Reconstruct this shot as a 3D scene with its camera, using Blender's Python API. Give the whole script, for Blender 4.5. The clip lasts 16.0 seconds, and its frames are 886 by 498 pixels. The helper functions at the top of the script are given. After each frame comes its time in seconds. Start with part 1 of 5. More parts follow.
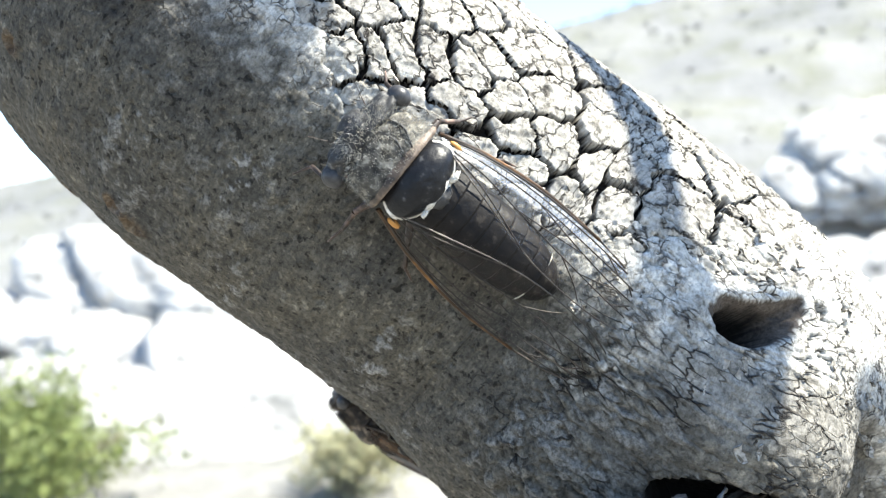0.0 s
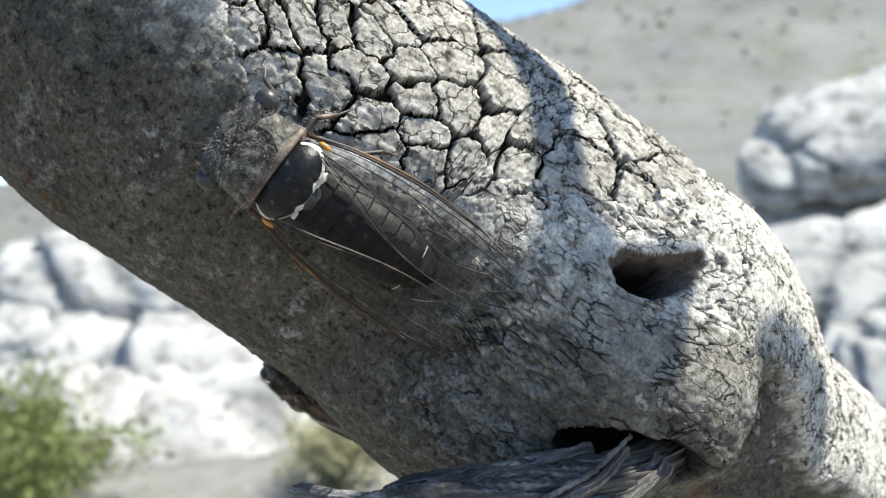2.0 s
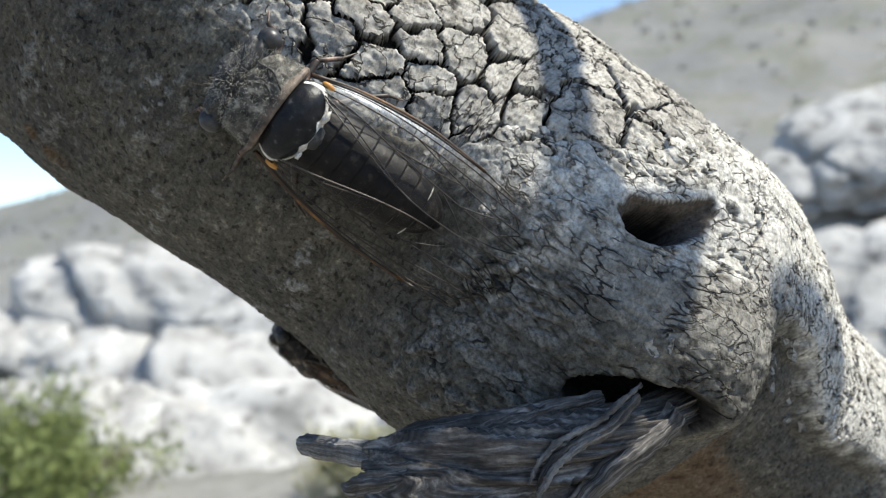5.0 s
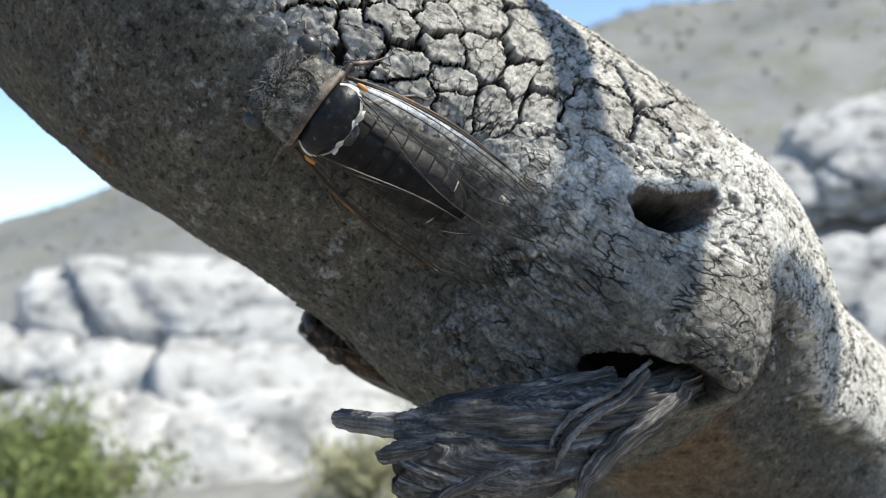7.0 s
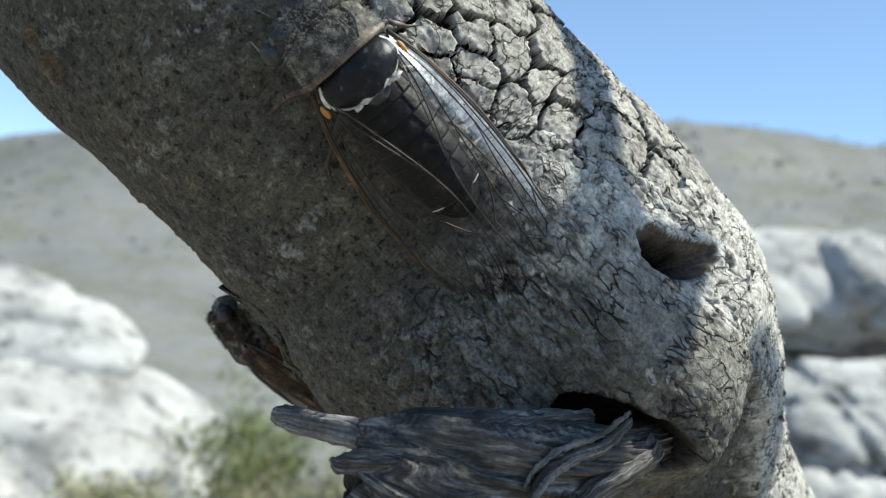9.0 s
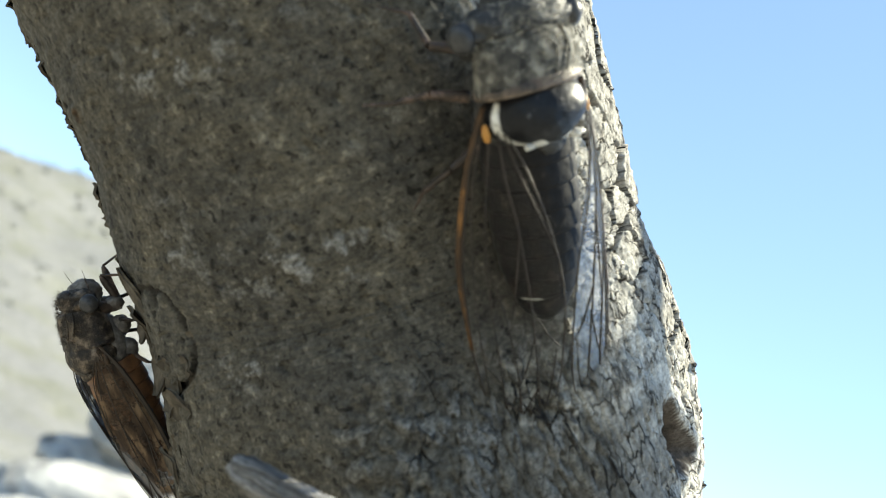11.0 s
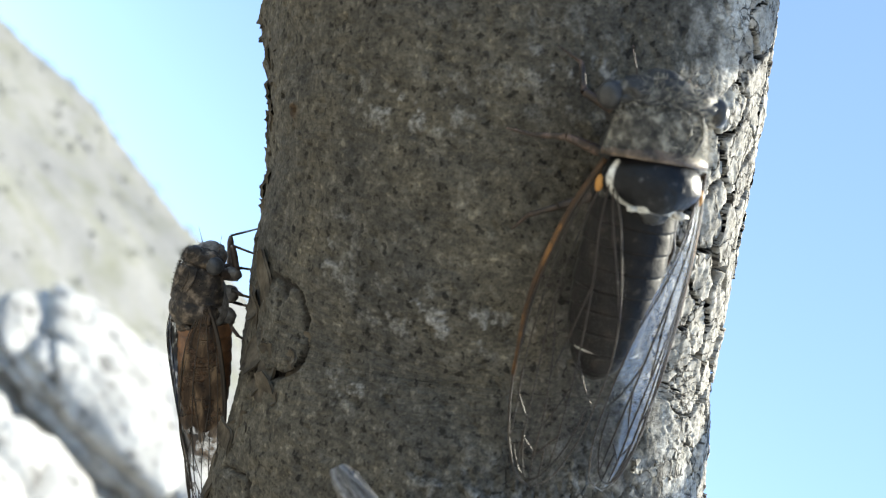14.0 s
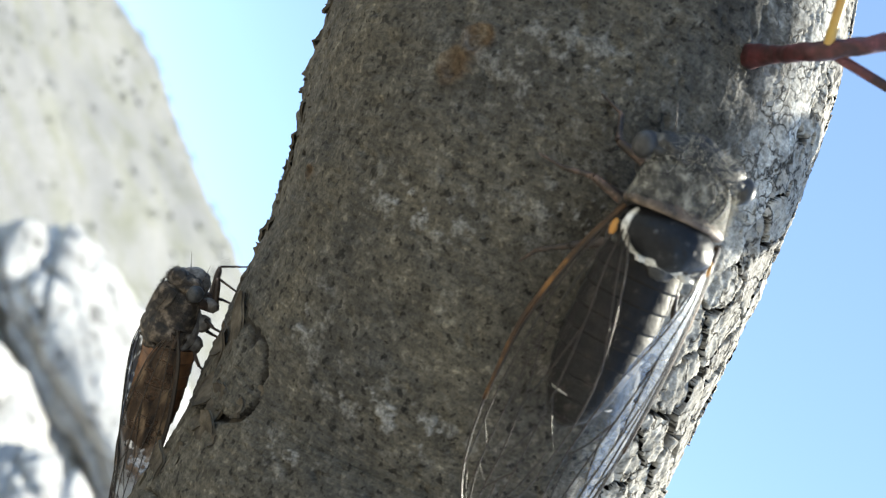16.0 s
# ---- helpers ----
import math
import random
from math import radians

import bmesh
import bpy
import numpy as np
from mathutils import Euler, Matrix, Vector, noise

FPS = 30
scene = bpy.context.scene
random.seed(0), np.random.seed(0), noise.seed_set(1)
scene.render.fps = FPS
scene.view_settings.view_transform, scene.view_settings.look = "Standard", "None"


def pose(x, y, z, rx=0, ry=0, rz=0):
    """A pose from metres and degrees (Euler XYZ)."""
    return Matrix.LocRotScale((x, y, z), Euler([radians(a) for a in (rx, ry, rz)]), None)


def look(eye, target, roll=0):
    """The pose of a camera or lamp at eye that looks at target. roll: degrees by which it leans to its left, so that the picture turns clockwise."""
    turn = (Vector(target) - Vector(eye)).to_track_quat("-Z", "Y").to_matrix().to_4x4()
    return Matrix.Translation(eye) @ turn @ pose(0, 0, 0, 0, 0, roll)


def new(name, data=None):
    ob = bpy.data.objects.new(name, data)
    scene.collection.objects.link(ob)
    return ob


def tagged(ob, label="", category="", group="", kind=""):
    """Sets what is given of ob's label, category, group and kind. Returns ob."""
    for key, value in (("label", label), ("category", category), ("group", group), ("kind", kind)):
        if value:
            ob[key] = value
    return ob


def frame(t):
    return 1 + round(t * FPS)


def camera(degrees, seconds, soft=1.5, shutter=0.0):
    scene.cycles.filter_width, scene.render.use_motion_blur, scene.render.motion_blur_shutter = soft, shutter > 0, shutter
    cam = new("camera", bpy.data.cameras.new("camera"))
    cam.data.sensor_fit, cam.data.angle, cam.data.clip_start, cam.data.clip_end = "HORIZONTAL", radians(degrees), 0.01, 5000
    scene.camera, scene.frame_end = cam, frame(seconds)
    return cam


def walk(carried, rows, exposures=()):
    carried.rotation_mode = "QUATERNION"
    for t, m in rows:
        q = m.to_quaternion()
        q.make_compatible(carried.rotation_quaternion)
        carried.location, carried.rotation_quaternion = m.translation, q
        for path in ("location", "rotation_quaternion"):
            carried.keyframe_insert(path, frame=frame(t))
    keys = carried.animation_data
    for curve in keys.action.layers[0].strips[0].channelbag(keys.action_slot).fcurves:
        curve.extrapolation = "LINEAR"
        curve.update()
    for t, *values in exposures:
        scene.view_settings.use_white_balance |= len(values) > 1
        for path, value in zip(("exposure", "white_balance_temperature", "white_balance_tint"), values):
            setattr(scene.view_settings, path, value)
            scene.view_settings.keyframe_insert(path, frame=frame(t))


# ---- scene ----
cam = camera(43.3, 16.0, soft=1.15)
cam.data.dof.use_dof = True
cam.data.dof.focus_distance = 0.135
cam.data.dof.aperture_fstop = 37.0
METRES, EYE, TILT, LEAN, TURN = 0.24, 1.3, 0.0, 0.0, 0.0
ROWS = [
    (0.0, 0.0, 0.0, 0.0, 0.0, 0.0, -0.0),
    (0.5, -0.003, 0.0274, -0.0194, -0.65, -0.44, 0.16),
    (1.0, 0.0167, 0.0185, -0.0228, -1.6, -0.62, 0.6),
    (1.5, 0.0405, -0.0071, -0.0182, -1.36, -0.32, 1.62),
    (2.0, 0.0377, -0.0161, -0.0162, -1.01, -0.43, 1.73),
    (2.5, 0.0329, -0.0107, -0.0199, -1.31, -0.13, 1.63),
    (3.0, 0.0294, -0.0115, -0.0178, -1.56, -0.3, 1.62),
    (3.5, 0.0368, -0.0078, -0.0227, -1.25, -0.24, 1.79),
    (3.7, 0.0289, 0.0021, -0.0359, -2.14, -0.66, 1.27),
    (5.8, 0.0500, -0.0321, -0.0644, 1.0, 0.78, 2.47),
    (6.0, 0.0379, -0.0397, -0.0832, -0.34, -0.21, 2.47),
    (6.5, 0.0536, -0.0501, -0.1074, -0.27, -0.67, 2.92),
    (7.0, 0.0317, -0.0551, -0.0624, 0.16, 0.83, 2.46),
    (7.5, -0.0027, -0.0553, -0.0285, 0.92, 2.27, 1.54),
    (8.0, -0.0322, -0.0517, -0.0329, -0.54, 2.47, -0.2),
    (8.5, -0.0612, -0.0384, -0.0821, -4.46, 3.71, -3.92),
    (8.7, -0.0600, -0.0174, -0.0896, -7.27, 3.91, -4.96),
    (10.8, -0.1536, 0.1882, -0.1912, -35.3, 20.57, -25.61),
    (11.0, -0.1966, 0.1908, -0.1702, -37.2, 20.29, -26.3),
    (11.5, -0.2469, 0.1707, -0.1507, -40.47, 22.86, -27.37),
    (12.0, -0.2479, 0.1552, -0.1747, -39.92, 21.88, -27.91),
    (12.5, -0.2723, 0.1773, -0.2289, -41.45, 23.02, -31.84),
    (13.0, -0.2771, 0.1778, -0.238, -44.65, 25.94, -36.19),
    (13.5, -0.2648, 0.1959, -0.2446, -47.73, 27.8, -41.04),
    (14.0, -0.2744, 0.1986, -0.2299, -53.29, 33.24, -46.18),
    (14.5, -0.2756, 0.1998, -0.2292, -57.51, 36.5, -50.15),
    (15.0, -0.2805, 0.192, -0.2161, -60.7, 40.44, -53.75),
    (15.5, -0.2807, 0.1899, -0.2064, -65.22, 44.12, -56.62),
    (16.0, -0.2946, 0.192, -0.2083, -69.12, 48.11, -58.64),
]
EXPOSURES = [(0.0, 1.98, 6600, 5), (0.5, 1.5, 6500, 5), (1.5, 1.25, 6600, 5), (2.5, 1.0, 6600, 5), (3.7, 0.9, 6600, 6), (7.0, 0.9, 6500, 6), (8.0, 0.82, 6400, 2), (8.7, 0.75, 6400, 1), (10.8, 1.48, 7300, -1), (12.5, 1.63, 6850, 3), (16.0, 1.7, 6850, 3)]
walk(cam, [(t, pose(0, 0, EYE, TILT, LEAN, TURN) @ pose(METRES * x, METRES * y, METRES * z, 90 + pitch, roll, yaw)) for t, x, y, z, yaw, pitch, roll in ROWS], EXPOSURES)

# ---- light ----
SUN_DIR = Vector((0.53, -0.05, 0.84)).normalized()
world = bpy.data.worlds.new("sky")
scene.world = world
world.use_nodes = True
wn = world.node_tree.nodes
sky = wn.new("ShaderNodeTexSky")
sky.sky_type = "NISHITA"
sky.sun_disc = False
sky.sun_elevation = math.asin(SUN_DIR.z)
sky.sun_rotation = math.atan2(SUN_DIR.x, SUN_DIR.y)
sky.air_density, sky.dust_density, sky.ozone_density = 0.72, 0.0, 0.0
sky.altitude = 1400
wn["Background"].inputs["Strength"].default_value = 0.142
world.node_tree.links.new(sky.outputs["Color"], wn["Background"].inputs["Color"])
sun = new("sun", bpy.data.lights.new("sun", "SUN"))
sun.data.energy = 4.2
sun.data.angle = radians(0.53)
sun.data.color = (1.0, 0.955, 0.88)
sun.matrix_world = look(SUN_DIR * 20, (0, 0, 0))


# ---- materials ----
def material(name):
    m = bpy.data.materials.new(name)
    m.use_nodes = True
    nt = m.node_tree
    return m, nt, nt.nodes["Principled BSDF"]


def node(nt, kind, **values):
    n = nt.nodes.new(kind)
    for key, value in values.items():
        if key in n.inputs:
            n.inputs[key].default_value = value
    return n


def coords(nt):
    return nt.nodes.new("ShaderNodeTexCoord").outputs["Object"]


def noise_tex(nt, scale, detail=4.0, rough=0.55, vec=None, stretch=None):
    n = node(nt, "ShaderNodeTexNoise", Scale=scale, Detail=detail, Roughness=rough)
    v = vec if vec is not None else coords(nt)
    if stretch:
        mp = nt.nodes.new("ShaderNodeMapping")
        mp.inputs["Scale"].default_value = stretch
        nt.links.new(v, mp.inputs["Vector"])
        v = mp.outputs["Vector"]
    nt.links.new(v, n.inputs["Vector"])
    return n.outputs["Fac"]


def ramp(nt, fac, stops):
    r = nt.nodes.new("ShaderNodeValToRGB")
    el = r.color_ramp.elements
    while len(el) < len(stops):
        el.new(0.5)
    for e, (pos, col) in zip(el, stops):
        e.position = pos
        e.color = (*col, 1.0) if len(col) == 3 else col
    nt.links.new(fac, r.inputs["Fac"])
    return r.outputs["Color"]


def mix(nt, fac, a, b, blend="MIX"):
    n = nt.nodes.new("ShaderNodeMix")
    n.data_type = "RGBA"
    n.blend_type = blend
    for sock, value in ((n.inputs[0], fac), (n.inputs[6], a), (n.inputs[7], b)):
        if hasattr(value, "is_linked"):
            nt.links.new(value, sock)
        elif isinstance(value, tuple):
            sock.default_value = (*value, 1.0)
        else:
            sock.default_value = value
    return n.outputs[2]


def bump(nt, bsdf, height, strength, distance, chain=None):
    b = node(nt, "ShaderNodeBump", Strength=strength, Distance=distance)
    nt.links.new(height, b.inputs["Height"])
    if chain is not None:
        nt.links.new(chain, b.inputs["Normal"])
    nt.links.new(b.outputs["Normal"], bsdf.inputs["Normal"])
    return b.outputs["Normal"]


def attribute(nt, name):
    a = nt.nodes.new("ShaderNodeAttribute")
    a.attribute_name = name
    return a.outputs["Fac"]


def bark_coords(nt):
    """Millimetres along the trunk and round it, as the bark grew."""
    c = nt.nodes.new("ShaderNodeCombineXYZ")
    nt.links.new(attribute(nt, "along"), c.inputs[0])
    nt.links.new(attribute(nt, "round"), c.inputs[1])
    return c.outputs[0]


def hairline(nt, vec, size, seed):
    """0 in a thin crack, 1 away from it."""
    warp = node(nt, "ShaderNodeTexNoise", Scale=0.9, Detail=4.0)
    nt.links.new(vec, warp.inputs["Vector"])
    add = nt.nodes.new("ShaderNodeVectorMath")
    add.operation = "MULTIPLY_ADD"
    nt.links.new(warp.outputs["Color"], add.inputs[0])
    add.inputs[1].default_value = (1.3 * size, 1.3 * size, 0)
    nt.links.new(vec, add.inputs[2])
    mp = nt.nodes.new("ShaderNodeMapping")
    mp.inputs["Scale"].default_value = (1 / size, 0.62 / size, 1)
    mp.inputs["Location"].default_value = (seed, seed * 0.7, seed)
    nt.links.new(add.outputs[0], mp.inputs["Vector"])
    v = nt.nodes.new("ShaderNodeTexVoronoi")
    v.feature = "DISTANCE_TO_EDGE"
    v.inputs["Scale"].default_value = 1.0
    nt.links.new(mp.outputs[0], v.inputs["Vector"])
    return ramp(nt, v.outputs["Distance"], [(0.0, (0, 0, 0)), (0.03, (0.4, 0.4, 0.4)), (0.07, (1, 1, 1))])


def patchy(nt, mask, scale, low, high):
    """The cracks of mask, broken off where a broad noise is low."""
    keep = ramp(nt, noise_tex(nt, scale, 3, 0.5), [(low, (1, 1, 1)), (high, (0, 0, 0))])
    return mix(nt, keep, mask, (1.0, 1.0, 1.0))


def bark_material():
    """Grey bark: smooth skin with pits and lichen, rough pale bark, a bare brown scar, dark underbark with painted
    shade in cracks and holes.
    """
    m, nt, p = material("bark")
    fine = noise_tex(nt, 1900, 5, 0.7)
    mid = noise_tex(nt, 420, 7, 0.68)
    broad = noise_tex(nt, 75, 4, 0.55)
    dots = noise_tex(nt, 1000, 3, 0.5)
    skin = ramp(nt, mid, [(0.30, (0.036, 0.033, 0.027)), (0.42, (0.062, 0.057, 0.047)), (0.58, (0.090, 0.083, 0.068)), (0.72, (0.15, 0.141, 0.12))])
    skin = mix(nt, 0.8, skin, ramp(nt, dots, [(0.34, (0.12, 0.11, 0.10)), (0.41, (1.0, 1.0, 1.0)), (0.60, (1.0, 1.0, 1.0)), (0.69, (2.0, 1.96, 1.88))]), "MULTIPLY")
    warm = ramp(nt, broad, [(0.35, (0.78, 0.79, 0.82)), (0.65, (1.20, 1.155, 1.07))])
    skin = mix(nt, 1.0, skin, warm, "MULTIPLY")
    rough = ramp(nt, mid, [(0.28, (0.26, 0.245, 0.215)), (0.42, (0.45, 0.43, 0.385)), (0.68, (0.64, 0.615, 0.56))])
    # dark underbark of the cracks, taken near black to paint in their shade
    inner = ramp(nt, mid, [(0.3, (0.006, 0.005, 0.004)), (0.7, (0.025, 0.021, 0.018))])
    scar = ramp(nt, mid, [(0.3, (0.05, 0.03, 0.018)), (0.5, (0.12, 0.082, 0.05)), (0.75, (0.19, 0.15, 0.105))])
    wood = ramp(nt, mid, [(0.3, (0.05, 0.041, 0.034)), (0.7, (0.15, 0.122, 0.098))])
    grown = bark_coords(nt)
    fibre = noise_tex(nt, 1.0, 7, 0.66, grown, (2.6, 0.55, 1.0))
    rough = mix(nt, 0.7, rough, ramp(nt, fibre, [(0.36, (0.58, 0.57, 0.55)), (0.5, (1.0, 1.0, 1.0)), (0.66, (1.35, 1.34, 1.32))]), "MULTIPLY")
    crack = patchy(nt, hairline(nt, grown, 2.6, 3.0), 200, 0.52, 0.62)
    crack2 = patchy(nt, hairline(nt, grown, 1.0, 9.0), 260, 0.49, 0.60)
    both = mix(nt, 1.0, crack, crack2, "MULTIPLY")
    rough = mix(nt, both, (0.07, 0.062, 0.055), rough)
    skin = mix(nt, 0.55, skin, ramp(nt, fibre, [(0.36, (0.55, 0.54, 0.52)), (0.5, (1.0, 1.0, 1.0)), (0.66, (1.4, 1.38, 1.34))]), "MULTIPLY")
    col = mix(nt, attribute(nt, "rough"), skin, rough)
    col = mix(nt, attribute(nt, "scar"), col, scar)
    lichen = ramp(nt, fine, [(0.3, (0.11, 0.105, 0.095)), (0.7, (0.30, 0.29, 0.27))])
    col = mix(nt, attribute(nt, "lichen"), col, lichen)
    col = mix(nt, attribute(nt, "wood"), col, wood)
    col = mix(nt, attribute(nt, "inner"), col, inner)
    crazed = patchy(nt, hairline(nt, grown, 1.15, 23.0), 170, 0.50, 0.60)
    col = mix(nt, attribute(nt, "crazed"), col, mix(nt, crazed, (0.030, 0.026, 0.023), col))
    grain = ramp(nt, fine, [(0.34, (0.45, 0.43, 0.40)), (0.5, (1.0, 1.0, 1.0)), (0.68, (1.45, 1.43, 1.40))])
    col = mix(nt, 0.8, col, grain, "MULTIPLY")
    nt.links.new(col, p.inputs["Base Color"])
    p.inputs["Roughness"].default_value = 0.88
    p.inputs["Specular IOR Level"].default_value = 0.25
    c = bump(nt, p, mid, 0.4, 0.0003)
    c = bump(nt, p, mix(nt, attribute(nt, "wood"), fibre, (0.5, 0.5, 0.5)), 0.6, 0.00035, c)
    c = bump(nt, p, mix(nt, attribute(nt, "wood"), mix(nt, attribute(nt, "rough"), (1.0, 1.0, 1.0), both), (1.0, 1.0, 1.0)), 0.9, 0.0004, c)
    c = bump(nt, p, mix(nt, attribute(nt, "crazed"), (1.0, 1.0, 1.0), crazed), 1.0, 0.0006, c)
    bump(nt, p, fine, 0.7, 0.00014, c)
    return m


def plate_material():
    m, nt, p = material("bark_plate")
    info = nt.nodes.new("ShaderNodeObjectInfo").outputs["Random"]
    fine = noise_tex(nt, 1400, 5, 0.68)
    mid = noise_tex(nt, 420, 5, 0.6)
    grown = bark_coords(nt)
    streak = noise_tex(nt, 1.0, 7, 0.66, grown, (2.4, 0.8, 1.0))
    crack = patchy(nt, hairline(nt, grown, 2.2, 17.0), 300, 0.40, 0.50)
    col = ramp(nt, mid, [(0.24, (0.14, 0.132, 0.117)), (0.40, (0.31, 0.298, 0.27)), (0.68, (0.50, 0.485, 0.45))])
    tone = ramp(nt, info, [(0.0, (0.80, 0.78, 0.76)), (1.0, (1.10, 1.08, 1.04))])
    col = mix(nt, 1.0, col, tone, "MULTIPLY")
    dark = ramp(nt, streak, [(0.34, (0.36, 0.34, 0.31)), (0.47, (0.92, 0.91, 0.9)), (0.66, (1.25, 1.24, 1.22))])
    col = mix(nt, 0.8, col, dark, "MULTIPLY")
    col = mix(nt, crack, (0.025, 0.021, 0.018), col)
    # dark crack walls, blackened further with depth to paint shade between plates
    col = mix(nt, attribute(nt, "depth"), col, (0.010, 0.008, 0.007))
    grain = ramp(nt, fine, [(0.32, (0.5, 0.48, 0.45)), (0.5, (1.0, 1.0, 1.0)), (0.75, (1.25, 1.23, 1.2))])
    col = mix(nt, 0.8, col, grain, "MULTIPLY")
    nt.links.new(col, p.inputs["Base Color"])
    p.inputs["Roughness"].default_value = 0.9
    p.inputs["Specular IOR Level"].default_value = 0.2
    c = bump(nt, p, streak, 0.5, 0.0004)
    c = bump(nt, p, crack, 0.8, 0.0003, c)
    bump(nt, p, fine, 0.7, 0.00014, c)
    return m


def simple(name, stops, scale, roughness=0.7, spec=0.3, relief=0.0, depth=0.001, detail=4, stretch=None, coat=0.0):
    m, nt, p = material(name)
    n = noise_tex(nt, scale, detail, 0.6, None, stretch)
    nt.links.new(ramp(nt, n, stops), p.inputs["Base Color"])
    p.inputs["Roughness"].default_value = roughness
    p.inputs["Specular IOR Level"].default_value = spec
    p.inputs["Coat Weight"].default_value = coat
    if relief:
        bump(nt, p, n, relief, depth)
    return m


def membrane_material(name="wing_membrane", cover=0.02, tint=(0.16, 0.11, 0.07), mottled=False):
    m, nt, p = material(name)
    out = nt.nodes["Material Output"]
    clear = nt.nodes.new("ShaderNodeBsdfTransparent")
    clear.inputs["Color"].default_value = (0.97, 0.965, 0.95, 1)
    gloss = node(nt, "ShaderNodeBsdfGlossy", Roughness=0.42)
    gloss.inputs["Color"].default_value = (0.50, 0.54, 0.60, 1)
    fres = node(nt, "ShaderNodeFresnel", IOR=1.24)
    wrinkle = noise_tex(nt, 700, 3)
    b = node(nt, "ShaderNodeBump", Strength=0.35, Distance=0.0004)
    nt.links.new(wrinkle, b.inputs["Height"])
    nt.links.new(b.outputs["Normal"], gloss.inputs["Normal"])
    veil = nt.nodes.new("ShaderNodeBsdfDiffuse")
    veil.inputs["Color"].default_value = (*tint, 1)
    m1, m2 = nt.nodes.new("ShaderNodeMixShader"), nt.nodes.new("ShaderNodeMixShader")
    m1.inputs[0].default_value = cover
    if mottled:
        blots = ramp(nt, noise_tex(nt, 520, 4, 0.6), [(0.34, (0.45, 0.45, 0.45)), (0.50, (0.97, 0.97, 0.97))])
        spots = ramp(nt, noise_tex(nt, 620, 2, 0.5), [(0.58, (0.10, 0.10, 0.10)), (0.64, (0.85, 0.85, 0.85))])
        nt.links.new(ramp(nt, noise_tex(nt, 620, 4, 0.6, None, (1.0, 0.28, 1.0)), [(0.36, (0.014, 0.009, 0.006)), (0.52, (0.055, 0.034, 0.020)), (0.68, (0.17, 0.115, 0.07))]), veil.inputs["Color"])
        split = nt.nodes.new("ShaderNodeSeparateXYZ")
        nt.links.new(coords(nt), split.inputs[0])
        span = node(nt, "ShaderNodeMapRange")
        nt.links.new(split.outputs[1], span.inputs["Value"])
        span.inputs["From Min"].default_value, span.inputs["From Max"].default_value = -0.0275, -0.0235
        nt.links.new(mix(nt, span.outputs[0], spots, blots), m1.inputs[0])
    nt.links.new(clear.outputs[0], m1.inputs[1])
    nt.links.new(veil.outputs[0], m1.inputs[2])
    sheen = nt.nodes.new("ShaderNodeMath")
    sheen.operation = "MULTIPLY_ADD"
    nt.links.new(fres.outputs[0], sheen.inputs[0])
    sheen.inputs[1].default_value = 0.20
    sheen.inputs[2].default_value = 0.012
    nt.links.new(sheen.outputs[0], m2.inputs[0])
    nt.links.new(m1.outputs[0], m2.inputs[1])
    nt.links.new(gloss.outputs[0], m2.inputs[2])
    nt.links.new(m2.outputs[0], out.inputs["Surface"])
    return m


def grained(name, stops, roughness):
    """Dead wood: fibres that run along the strand, checks and small knots."""
    m, nt, p = material(name)
    grown = bark_coords(nt)
    fibre = noise_tex(nt, 1.0, 6, 0.62, grown, (0.22, 2.2, 1.0))
    band = noise_tex(nt, 1.0, 4, 0.55, grown, (0.10, 0.55, 1.0))
    fine = noise_tex(nt, 1500, 4, 0.65)
    col = ramp(nt, fibre, stops)
    col = mix(nt, 0.8, col, ramp(nt, band, [(0.36, (0.45, 0.42, 0.40)), (0.5, (1.0, 0.98, 0.96)), (0.66, (1.6, 1.6, 1.62))]), "MULTIPLY")
    col = mix(nt, 0.6, col, ramp(nt, fine, [(0.36, (0.5, 0.49, 0.48)), (0.5, (1.0, 1.0, 1.0)), (0.68, (1.35, 1.34, 1.33))]), "MULTIPLY")
    nt.links.new(col, p.inputs["Base Color"])
    p.inputs["Roughness"].default_value = roughness
    p.inputs["Specular IOR Level"].default_value = 0.4
    c = bump(nt, p, fibre, 0.8, 0.0005)
    bump(nt, p, fine, 0.5, 0.00015, c)
    return m


BARK = bark_material()
PLATE = plate_material()
DEADWOOD = grained("weathered_wood", [(0.34, (0.016, 0.013, 0.011)), (0.5, (0.086, 0.076, 0.067)), (0.68, (0.28, 0.265, 0.245))], 0.6)
# pale finger's own tone; on curled edges it paints the rim highlights
PALEWOOD = grained("bleached_wood", [(0.32, (0.06, 0.057, 0.054)), (0.5, (0.15, 0.146, 0.142)), (0.68, (0.30, 0.295, 0.29))], 0.65)
FLAKE = simple("flaking_bark", [(0.3, (0.025, 0.02, 0.015)), (0.5, (0.075, 0.062, 0.046)), (0.75, (0.17, 0.145, 0.11))], 380, 0.9, 0.2, 0.9, 0.0006, 6)
BLACK = simple("cicada_black", [(0.3, (0.006, 0.006, 0.007)), (0.6, (0.014, 0.014, 0.014)), (0.75, (0.07, 0.068, 0.062))], 900, 0.34, 0.35, 0.5, 0.0002)
DOWN = simple("cicada_grey_down", [(0.36, (0.016, 0.015, 0.013)), (0.52, (0.075, 0.068, 0.056)), (0.68, (0.32, 0.295, 0.24))], 620, 0.75, 0.3, 0.8, 0.0004, 5)
HEADM = simple("cicada_head_dark", [(0.3, (0.012, 0.012, 0.012)), (0.55, (0.04, 0.038, 0.036)), (0.8, (0.24, 0.23, 0.21))], 700, 0.6, 0.4, 0.7, 0.0003, 5)
